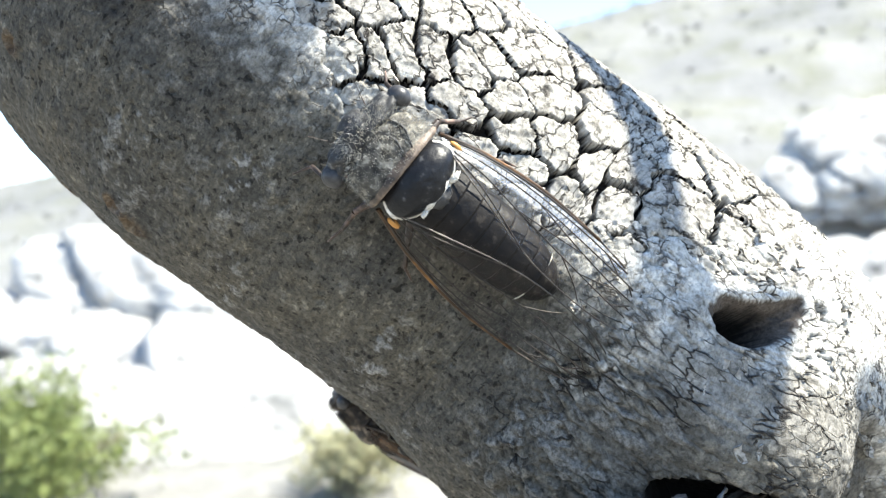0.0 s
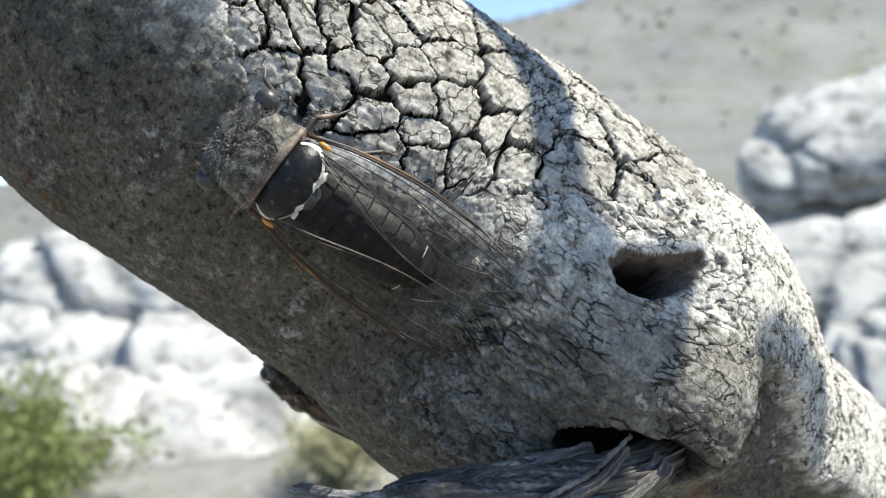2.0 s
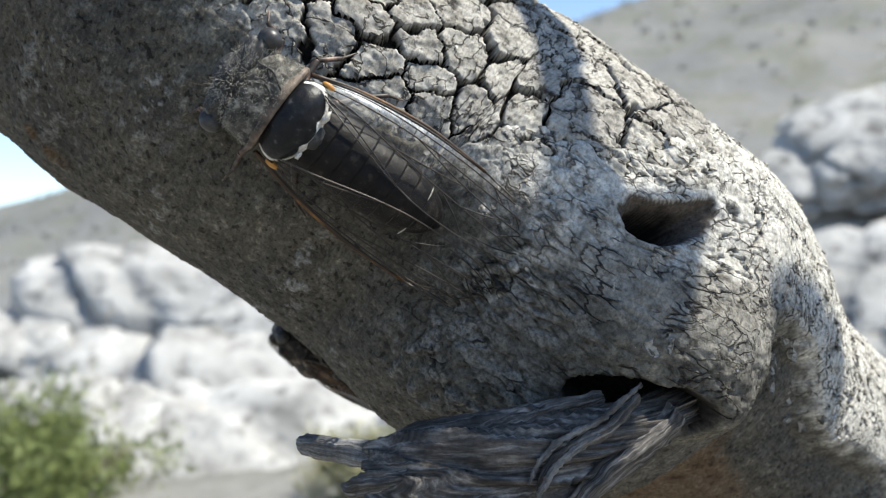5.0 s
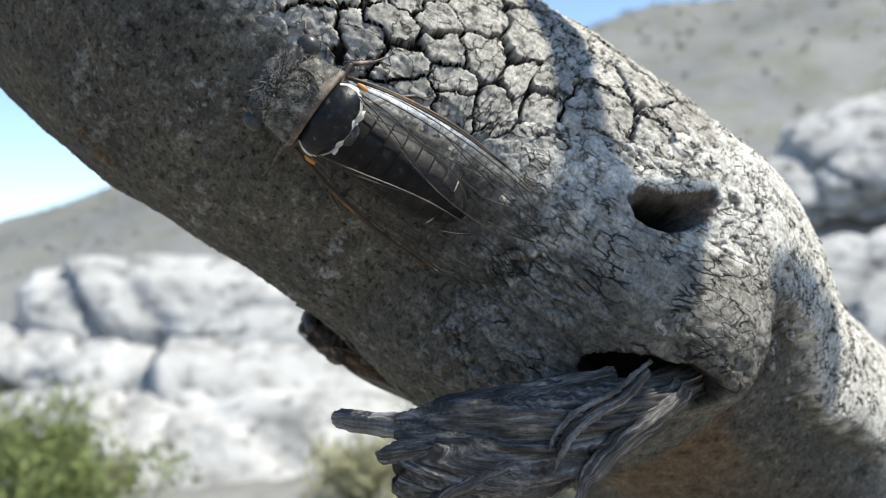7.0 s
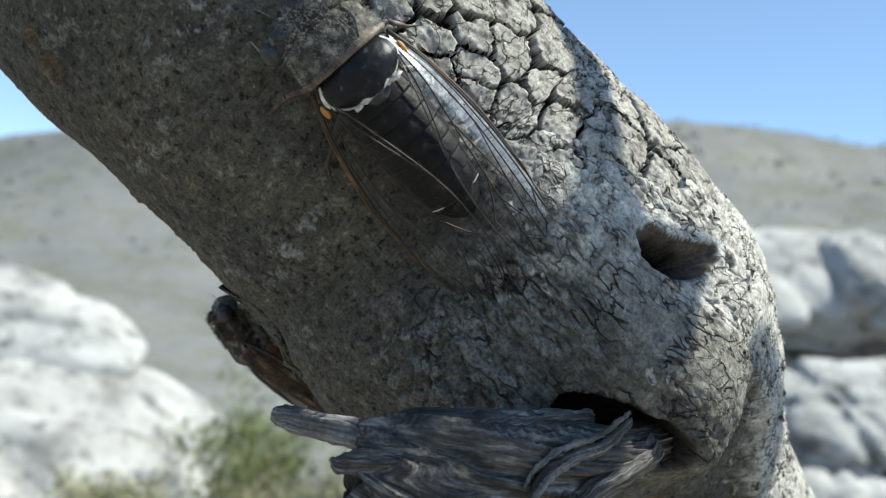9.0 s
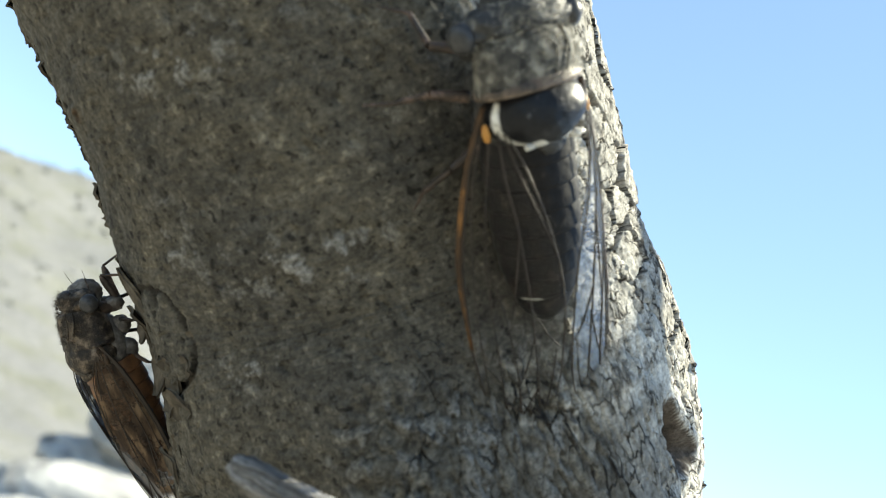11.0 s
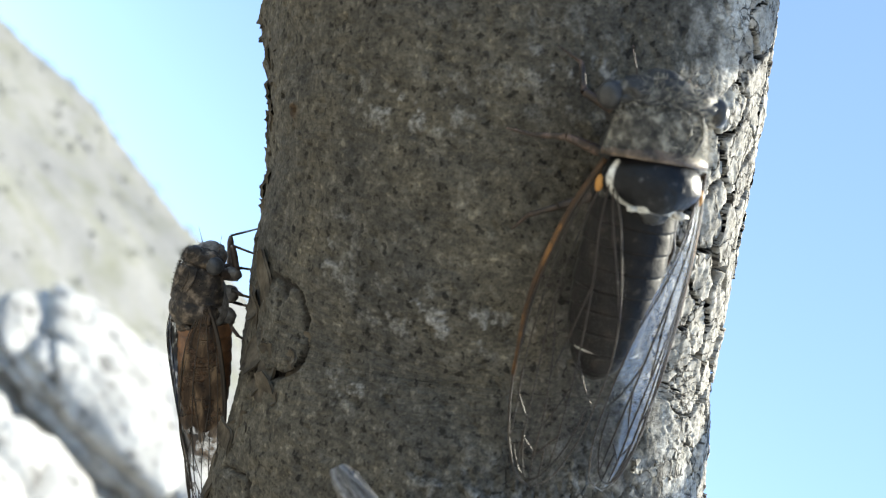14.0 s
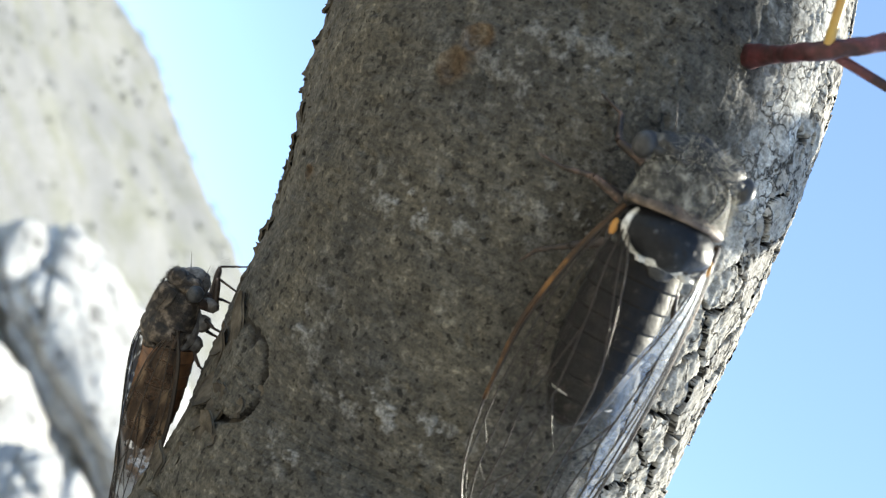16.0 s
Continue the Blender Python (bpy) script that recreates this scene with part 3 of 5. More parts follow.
    thin = np.clip(0.5 + 1.6 * fbm(mm / 6.0, 2, 61), 0.05, 1)
    seam = 1 - smooth(0.01, 0.02 + 0.13 * thin, f2 - f1)
    seam2 = 1 - smooth(0.02, 0.20, g2 - g1)
    scale = 0.5 * (cellval - 0.5) + 0.10 * (cellval2 - 0.5)
    streak = fbm(np.stack([S / 0.7 + 1.2 * wx, TH * 0.53 / 4.5 + 0.8 * wy, 0 * S], 1), 4, 67)
    H += coarse * (1 - zone) * (0.08 * n_mid + 0.20 * scale + 0.18 * streak - (0.9 - 0.5 * smooth(-30, -12, TH)) * seam * thin - 0.10 * seam2 + 0.03 * n_fine)
    band = smooth(81, 84.5, S + 2.5 * n_mid) * (1 - smooth(89, 92.5, S + 2.5 * n_mid)) * smooth(-6, 6, TH + 6 * n_mid) * (1 - smooth(44, 54, TH + 8 * n_mid))
    H += band * (0.45 * (cellval2 - 0.4) + 0.3 * (cellval - 0.5) - 0.45 * seam2 + 0.15 * n_fine)
    H -= zone * (1.9 - 0.25 * n_fine)
    # the flaking ridge below and the scaly edge on the far side
    rag = fbm(mm / 3.2, 3, 77)
    H += smooth(112, 122, TH) * (1 - smooth(136, 146, TH)) * (0.5 + 1.3 * np.clip(rag, 0, 1)) * (1 - smooth(60, 70, S))
    blister = gauss(S + 2.0 * rag, TH + 5 * n_big, 68.5, 88, 7.0, 12) + 0.12 * rag + 0.08 * n_mid
    ring = smooth(0.25, 0.31, blister) * (1 - smooth(0.35, 0.41, blister)) * (1 - smooth(88, 98, TH))
    flaw = gauss(S + 2.0 * rag, TH + 5 * n_big, 94, 95, 6.0, 12) + 0.12 * rag + 0.08 * n_mid
    ring = np.maximum(ring, smooth(0.27, 0.32, flaw) * (1 - smooth(0.36, 0.41, flaw)) * (1 - smooth(97, 104, TH)))
    mess = smooth(0.05, 0.3, rag + 0.5 * n_mid) * gauss(S, TH, 76.5, 94, 4.5, 8)
    H += 0.22 * smooth(0.36, 0.66, blister) - 1.0 * ring * np.clip(0.75 + 1.2 * n_mid, 0, 1) - 0.8 * mess
    lichen = smooth(0.08, 0.22, fbm(mm / 1.6, 4, 91, 0.6)) * np.clip(1.3 * gauss(S, TH, 59, 47, 2.6, 17) + gauss(S, TH, 42, 58, 2.5, 14) + gauss(S, TH, 38, 25, 3, 12) + gauss(S, TH, 55, 73, 3, 4) + 0.8 * gauss(S, TH, 76, 62, 3, 8) + 0.7 * gauss(S, TH, 28, 40, 4, 20), 0, 1) * skin
    lichen = np.maximum(lichen, 0.55 * band * smooth(0.55, 0.75, cellval2))
    H += 0.16 * lichen
    knot = np.zeros(len(S))
    for s0, t0, ws, wt in ((30, 60, 1.6, 3.0), (18, 78, 1.1, 2.0), (27.5, 57, 1.2, 2.4), (43, 92, 1.0, 1.8), (12, 40, 1.3, 2.0)):
        spot = gauss(S + 0.8 * rag, TH + 2.5 * n_mid, s0, t0, ws, wt)
        H += 0.35 * smooth(0.1, 0.4, spot) - 1.1 * smooth(0.45, 0.8, spot)
        knot = np.maximum(knot, smooth(0.15, 0.5, spot))
    # the bore hole, and the dark pocket above the snapped branch
    pa, pb = S - 90.7, (TH + 27.0) * 0.55
    hu, hv = (4.15 * pa - 0.3 * pb) / 11.29, (3.75 * pa + 2.45 * pb) / 11.29
    e = np.sqrt(hu ** 2 + hv ** 2) * 1.02 + 0.16 * n_big + 0.10 * fbm(mm / 1.6, 2, 35)
    e = np.maximum(e, 1 + (-0.827 * (S - 88.0) - 0.562 * (TH * 0.53 + 12.7)) / 2.4 + 0.10 * n_mid)
    bowl = 1 - smooth(0.88, 1.01, e)
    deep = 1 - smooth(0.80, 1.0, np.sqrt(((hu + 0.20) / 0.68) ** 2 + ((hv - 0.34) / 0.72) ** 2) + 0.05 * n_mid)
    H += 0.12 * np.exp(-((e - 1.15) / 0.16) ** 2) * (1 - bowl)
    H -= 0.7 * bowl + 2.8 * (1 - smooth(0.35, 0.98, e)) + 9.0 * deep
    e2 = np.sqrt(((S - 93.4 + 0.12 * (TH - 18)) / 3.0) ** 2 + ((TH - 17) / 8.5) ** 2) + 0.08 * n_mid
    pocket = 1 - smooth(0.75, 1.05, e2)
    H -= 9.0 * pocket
    back, down = np.repeat(-t[:, None, :], cols, 1).reshape(-1, 3), np.repeat(b[:, None, :], cols, 1).reshape(-1, 3)
    shift = deep[:, None] * (back * 0.0010 + down * 0.0030) + pocket[:, None] * down * 0.001
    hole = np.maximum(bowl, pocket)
    V = P + Nf * (H / 1000.0)[:, None] + shift
    BARK_GRID.update(s=s, th=th, h=H.reshape(rows, cols))
    i, j = np.meshgrid(np.arange(rows - 1), np.arange(cols), indexing="ij")
    j2 = (j + 1) % cols
    F = np.stack([i * cols + j, (i + 1) * cols + j, (i + 1) * cols + j2, i * cols + j2], -1).reshape(-1, 4)
    local = V - np.array(inv.inverted().translation)
    me = mesh_from("trunk", local, F, BARK)
    # deep hole and pocket get the same near-black, which paints their shade
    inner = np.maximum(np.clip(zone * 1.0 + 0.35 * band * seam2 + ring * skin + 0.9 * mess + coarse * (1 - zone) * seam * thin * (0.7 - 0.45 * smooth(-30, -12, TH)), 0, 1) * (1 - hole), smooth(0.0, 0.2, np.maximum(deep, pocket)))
    # rough bark's pale tone is cut on collar and recess to paint their shade
    for name, data in (("rough", coarse * (1 - 0.85 * recess_shade) * (1 - np.maximum(0.7 * smooth(-26, -10, TH + 6 * n_mid) * smooth(85, 90, S + 3 * n_mid), smooth(-14, 4, TH + 5 * n_mid) * (0.9 - 0.9 * smooth(-0.06, 0.12, fbm(mm / 2.2, 4, 207, 0.6)) * (1 - smooth(10, 20, TH)) * (1 - smooth(86, 89, S)))))), ("scar", np.maximum(scar, 0.8 * knot * skin)), ("lichen", lichen), ("inner", inner), ("wood", smooth(0.02, 0.25, hole)), ("crazed", smooth(78, 84, S + 3 * n_mid) * (1 - smooth(97, 101, S)) * smooth(-24, -12, TH + 5 * n_mid) * (1 - smooth(30, 46, TH + 8 * n_mid)) * (1 - hole)), ("along", S), ("round", TH * 0.53)):
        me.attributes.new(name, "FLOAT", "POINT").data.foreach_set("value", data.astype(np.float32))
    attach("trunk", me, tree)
    # bark plates
    rng = np.random.default_rng(5)
    seeds = [(p, q * 0.53) for p, q in PLATES]
    for ss in np.arange(-26, 90, 5.2):
        for tt in np.arange(-106, -4, 11.5):
            q = (ss + rng.uniform(-1.8, 1.8), (tt + rng.uniform(-4, 4)) * 0.53)
            if all((q[0] - p[0]) ** 2 + (q[1] - p[1]) ** 2 > 4.6 ** 2 for p in seeds):
                seeds.append(q)
    seeds = np.array(seeds)
    sel = np.where(zone > 0.02)[0]
    x = S[sel] + 1.35 * fbm(mm[sel] / 2.6, 4, 131, 0.55)
    y = TH[sel] * 0.53 + 1.35 * fbm(mm[sel] / 2.6, 4, 151, 0.55)
    d = np.sqrt((x[:, None] - seeds[None, :, 0]) ** 2 + (y[:, None] - seeds[None, :, 1]) ** 2)
    order = np.argpartition(d, 1, axis=1)[:, :2]
    d2 = np.take_along_axis(d, order, 1)
    swap = d2[:, 0] > d2[:, 1]
    own = np.where(swap, order[:, 1], order[:, 0])
    gap = np.abs(d2[:, 0] - d2[:, 1])
    fat = np.exp(-((TH[sel] - np.interp(S[sel], [60, 70, 82], [-36, -29.5, -26])) / 3.0) ** 2) * smooth(60, 64, S[sel]) * (1 - smooth(78, 83, S[sel]))
    width = 0.16 + 0.85 * fbm(mm[sel] / 5.0, 3, 171) + 1.3 * fat
    cell = np.full(len(S), -1)
    cell[sel] = own
    lift = np.zeros(len(S))
    lift[sel] = smooth(-0.10, 0.20, gap - np.clip(width, 0.10, 2.0))
    grain = fbm(mm / np.array([1.3, 1.3, 0.8]), 4, 191)
    tilt = rng.uniform(-0.25, 0.35, len(seeds))
    rise = 1.9 + 0.10 * grain + 0.04 * n_fine + np.where(cell >= 0, tilt[np.maximum(cell, 0)], 0)
    top = H + zone * rise * lift - 0.30 * (1 - lift) - 0.25 * (1 - zone)
    quad = cell[F]
    good = (quad[:, 0] >= 0) & (quad.max(1) == quad.min(1))
    Fg, owner = F[good], quad[good][:, 0]
    org = np.array(tree.matrix_world.translation)
    for k in range(len(seeds)):
        f = Fg[owner == k]
        if len(f) < 30:
            continue
        used, flatf = np.unique(f, return_inverse=True)
        f = flatf.reshape(-1, 4)
        v = P[used] + Nf[used] * (top[used] / 1000)[:, None] - org
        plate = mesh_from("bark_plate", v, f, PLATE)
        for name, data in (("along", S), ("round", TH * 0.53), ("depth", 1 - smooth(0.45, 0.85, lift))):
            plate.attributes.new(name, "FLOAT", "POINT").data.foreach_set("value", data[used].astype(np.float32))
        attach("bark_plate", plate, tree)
    return tree


def build_stub(tree):
    """The snapped side branch: a bundle of weathered strands that leave the collar."""
    org = np.array(tree.matrix_world.translation)

    def grain(ob, along, girth):
        """Millimetres along the strand and round it, shifted from strand to strand."""
        shift = 40 * hash01(len(along), len(ob.name), int(abs(ob.data.vertices[0].co.x) * 1e6), 3)
        for key, data in (("along", along), ("round", girth + shift)):
            ob.data.attributes.new(key, "FLOAT", "POINT").data.foreach_set("value", np.asarray(data, dtype=np.float32))

    def strand(name, rows, label="", n=44, sides=20, **shape):
        k = [(x / 1000 - org[0], y / 1000 - org[1], z / 1000 + EYE - org[2], q / 1000) for x, y, z, q in rows]
        ob = tube(name, k, PALEWOOD if label.startswith("pale") else DEADWOOD, tree, n, sides, label, **shape)
        length = sum(np.linalg.norm(np.diff(np.array(rows)[:, :3], axis=0), axis=1))
        grain(ob, np.append(np.repeat(np.linspace(0, length, n), sides), [0, length]), np.append(np.tile(np.abs(np.linspace(-3, 3, sides)), n), [0, 0]) * max(q[3] for q in rows))
        return ob

    # the torn body: a loft whose skin is drawn out into ridges and gullies along the grain
    rings, sides = 150, 132
    c = curve_points([(42, 142, -32.0, 2.4, 2.4), (35.5, 136, -33.6, 2.6, 2.6), (28.5, 131.8, -35.4, 3.8, 3.2), (20.5, 128.8, -36.8, 5.6, 3.6), (12.5, 126.6, -38.2, 5.8, 3.4), (5, 125.2, -38.8, 5.2, 2.6), (0, 124.8, -38.4, 4.0, 1.6)], rings)
    mid, wide, deep = c[:, :3], c[:, 3], c[:, 4]
    way = np.gradient(mid, axis=0)
    way /= np.linalg.norm(way, axis=1)[:, None]
    across = np.array([0.20, 0.10, 0.97]) - way * (way @ np.array([0.20, 0.10, 0.97]))[:, None]
    across /= np.linalg.norm(across, axis=1)[:, None]
    facing = np.cross(way, across)
    facing *= np.sign(-facing[:, 1])[:, None]
    phi = np.linspace(0, 2 * math.pi, sides, endpoint=False)
    U, A = np.meshgrid(np.linspace(0, 1, rings), phi, indexing="ij")
    turn = A + 1.5 * U ** 1.6
    q = np.stack([np.cos(turn) * 1.9, np.sin(turn) * 1.9, U * 1.3], -1).reshape(-1, 3)
    bend = fbm(q * 0.95, 3, 5).reshape(U.shape)
    q2 = np.stack([np.cos(turn + 0.5 * bend) * 4.6, np.sin(turn + 0.5 * bend) * 4.6, U * 2.0], -1).reshape(-1, 3)
    fold = fbm(q2, 3, 9).reshape(U.shape)
    ridge = 1 - np.abs(fold) * 3.2
    fine = fbm(np.stack([np.cos(turn) * 15, np.sin(turn) * 15, U * 5.0], -1).reshape(-1, 3), 3, 15).reshape(U.shape)
    skin = 1 + 0.5 * bend + 0.28 * np.clip(ridge, -1.0, 1) + 0.10 * fine
    torn = 1 - 0.16 * smooth(-0.1, 0.35, fbm(np.stack([np.cos(A) * 3, np.sin(A) * 3, 0 * A], -1).reshape(-1, 3), 3, 21).reshape(U.shape)) * smooth(0.55, 1.0, U)
    row = np.clip((U * torn) * (rings - 1), 0, rings - 1.001)
    i0 = row.astype(int)
    w = (row - i0)[..., None]

    def along(v):
        return v[i0] * (1 - w) + v[i0 + 1] * w

    v = along(mid) + skin[..., None] * (along(wide[:, None]) * np.cos(A)[..., None] * along(across) + along(deep[:, None]) * np.sin(A)[..., None] * along(facing))
    v = np.vstack([v.reshape(-1, 3), mid[-1:] + np.array([[3.0, 0.8, 0]])]) / 1000 + np.array([0, 0, EYE]) - org
    i, j = np.meshgrid(np.arange(rings - 1), np.arange(sides), indexing="ij")
    j2 = (j + 1) % sides
    f = np.stack([i * sides + j, i * sides + j2, (i + 1) * sides + j2, (i + 1) * sides + j], -1).reshape(-1, 4)
    jj = np.arange(sides)
    end = (rings - 1) * sides
    f = np.vstack([f, np.stack([end + jj, end + (jj + 1) % sides, np.full(sides, rings * sides), np.full(sides, rings * sides)], -1)])
    stub = attach("branch_stub", tidy(v, f, "branch_stub", DEADWOOD), tree, "dark weathered snapped branch stub, torn along its grain")
    grain(stub, np.append((U * 46).ravel(), 46), np.append((np.abs(turn - math.pi) * 5.5).ravel(), 0))
    # loose strips on its upper edge
    strand("splinter", [(29, 133, -30.0, 0.9), (23, 129.4, -30.9, 1.3), (17, 127.2, -32.2, 1.6), (11, 125.8, -33.2, 1.6), (5, 125.2, -34.4, 1.2), (1.6, 125.6, -35.2, 0.5)], "", 60, 24, flatten=0.55, rough=0.35, groove=0.7, seed=8)
    strand("splinter", [(24, 131.4, -30.4, 0.5), (18.5, 128.4, -30.9, 1.0), (13, 127.4, -31.6, 1.1), (7, 128, -32.4, 0.9), (3.4, 129, -33.2, 0.3)], "", 50, 20, flatten=0.5, rough=0.3, groove=0.5, seed=18)
    strand("splinter", [(7.5, 125.5, -36.4, 1.0), (5, 125.2, -35.8, 1.6), (2.6, 126.4, -35.2, 1.6), (-2, 130.5, -34.9, 1.5), (-6.4, 134.0, -34.7, 1.3), (-8.3, 135.4, -34.5, 0.6)], "pale grey finger of dead wood", 50, 26, flatten=0.8, rough=0.25, groove=0.45, seed=9)
    strand("splinter", [(34.2, 134.4, -28.8, 0.3), (31.8, 130.0, -29.4, 0.4), (28.4, 127.4, -31.6, 0.4), (25.2, 125.6, -32.8, 0.5), (22.4, 124.6, -34.0, 0.42), (20.2, 124.0, -36.2, 0.38), (19.2, 123.6, -38.2, 0.2)], "pale curled edge of dead wood", 70, 16, flatten=0.55, rough=0.8, groove=0.4, seed=12)
    strand("splinter", [(33.0, 131.0, -30.0, 0.7), (29.4, 128.2, -32.8, 0.9), (25.4, 126.4, -34.4, 1.0), (22.6, 125.2, -35.8, 0.9), (20.6, 124.4, -38.2, 0.6), (20.0, 124.4, -40, 0.2)], "", 70, 20, flatten=0.5, rough=0.35, groove=0.5, seed=14)
    strand("splinter", [(27.6, 125.8, -33.2, 0.2), (25.4, 124.6, -34.2, 0.45), (22.8, 123.8, -36.0, 0.5), (20.8, 123.4, -38.4, 0.45), (19.6, 123.4, -41.0, 0.2)], "pale curled edge of dead wood", 60, 16, flatten=0.55, rough=0.8, groove=0.4, seed=13)
    strand("splinter", [(38, 136, -33, 2.4), (34, 132.5, -35.5, 2.2), (28.4, 128.8, -38.6, 2.0), (24.4, 127.0, -42.0, 1.5), (22.4, 126, -46, 0.5)], "", 60, 26, flatten=0.6, rough=0.3, groove=0.6, seed=15)
    strand("splinter", [(8, 124.5, -36.6, 1.2), (3, 123.4, -37.4, 1.5), (-0.6, 123.8, -38.0, 1.2), (-2.2, 124.6, -37.8, 0.3)], "", 40, 22, flatten=0.6, rough=0.35, groove=0.5, seed=21)
    strand("splinter", [(14, 123.4, -40, 1.4), (8, 122.6, -42.4, 1.7), (4.4, 122.8, -45.4, 1.2), (4.0, 123.2, -48.0, 0.3)], "", 40, 22, flatten=0.6, rough=0.35, groove=0.5, seed=23)


def build_chips(tree):
    """Curled chips of dead bark along the far edge and round the blister."""
    org = np.array(tree.matrix_world.translation)
    rng = np.random.default_rng(8)

    def chip(s, th, length, width, proud, turn, mat=FLAKE):
        nu, nv = 9, 5
        u, v = np.meshgrid(np.linspace(0, 1, nu), np.linspace(-0.5, 0.5, nv), indexing="ij")
        w = width * (0.55 + 0.6 * np.sin(np.pi * np.clip(u * 0.9 + 0.08, 0, 1))) * (1 + 0.25 * np.sin(7 * u + s))
        g = np.stack([v * w, (u - 0.4) * length, -0.3 + proud * u ** 1.6 + 0.22 * np.sin(9 * u + 5 * v + th)], -1).reshape(-1, 3)
        low = g - np.array([0, 0, 0.35])
        m = Matrix.Translation(Vector(-org)) @ on_trunk(s / 1000, th, max(bark_height(s, th), -0.004)) @ pose(0, 0, 0, 0, 0, turn)
        pts = np.array([m @ Vector(q / 1000) for q in np.vstack([g, low])])
        i, j = np.meshgrid(np.arange(nu - 1), np.arange(nv - 1), indexing="ij")
        f = np.stack([i * nv + j, (i + 1) * nv + j, (i + 1) * nv + j + 1, i * nv + j + 1], -1).reshape(-1, 4)
        n = nu * nv
        rim = [k * nv for k in range(nu)] + [(nu - 1) * nv + k for k in range(1, nv)] + [k * nv + nv - 1 for k in range(nu - 2, -1, -1)] + [k for k in range(nv - 2, 0, -1)]
        wall = np.array([(rim[k], rim[(k + 1) % len(rim)], rim[(k + 1) % len(rim)] + n, rim[k] + n) for k in range(len(rim))])
        me = mesh_from("bark_chip", pts, np.vstack([f, f[:, ::-1] + n, wall]), mat)
        for name, data in (("along", np.tile(g[:, 1] + s, 2)), ("round", np.tile(g[:, 0] + th, 2))):
            me.attributes.new(name, "FLOAT", "POINT").data.foreach_set("value", data.astype(np.float32))
        attach("bark_chip", me, tree)

    for s in np.arange(-24, 62, 1.5):
        chip(s + rng.uniform(-0.8, 0.8), rng.uniform(108, 124), rng.uniform(1.6, 4.2), rng.uniform(1.2, 2.6), rng.uniform(0.15, 1.0), rng.uniform(-180, 180))
    for s, th, length, width, proud, turn in ((66, 97, 11, 3.0, 1.1, 8), (64, 101, 8, 3.5, 1.6, 160), (69, 103, 7, 3.5, 1.4, -20), (72, 96, 6, 3.5, 1.6, 170), (75, 90, 6, 3, 1.3, 150), (79, 88, 5, 3, 1.0, 20),
                                              (86, 104, 6, 4, 0.7, 30), (91, 110, 6, 4, 0.9, 200), (96, 107, 7, 5, 0.7, 10), (101, 112, 6, 4, 0.8, 160), (107, 108, 7, 5, 0.7, 20), (83, 98, 5, 3, 0.6, 120), (113, 112, 7, 5, 0.8, 0)):
        chip(s, th, length, width, proud, turn)
    made = 0
    while made < 260:
        s, th = rng.uniform(82, 150), rng.uniform(-80, 4)
        if abs(s - 91) < 5 and abs(th + 26.5) < 13 or th > -6 - (s - 97) * 0.55 and s > 97:
            continue
        chip(s, th, rng.uniform(1.4, 3.8), rng.uniform(0.8, 2.2), rng.uniform(0.10, 0.65), rng.uniform(-40, 40) + 90 * (made % 2), PLATE)
        made += 1
    for k in range(10):
        chip(rng.uniform(66, 80), rng.uniform(76, 100), rng.uniform(2.0, 3.6), rng.uniform(1.2, 2.4), rng.uniform(0.2, 0.7), rng.uniform(-180, 180))


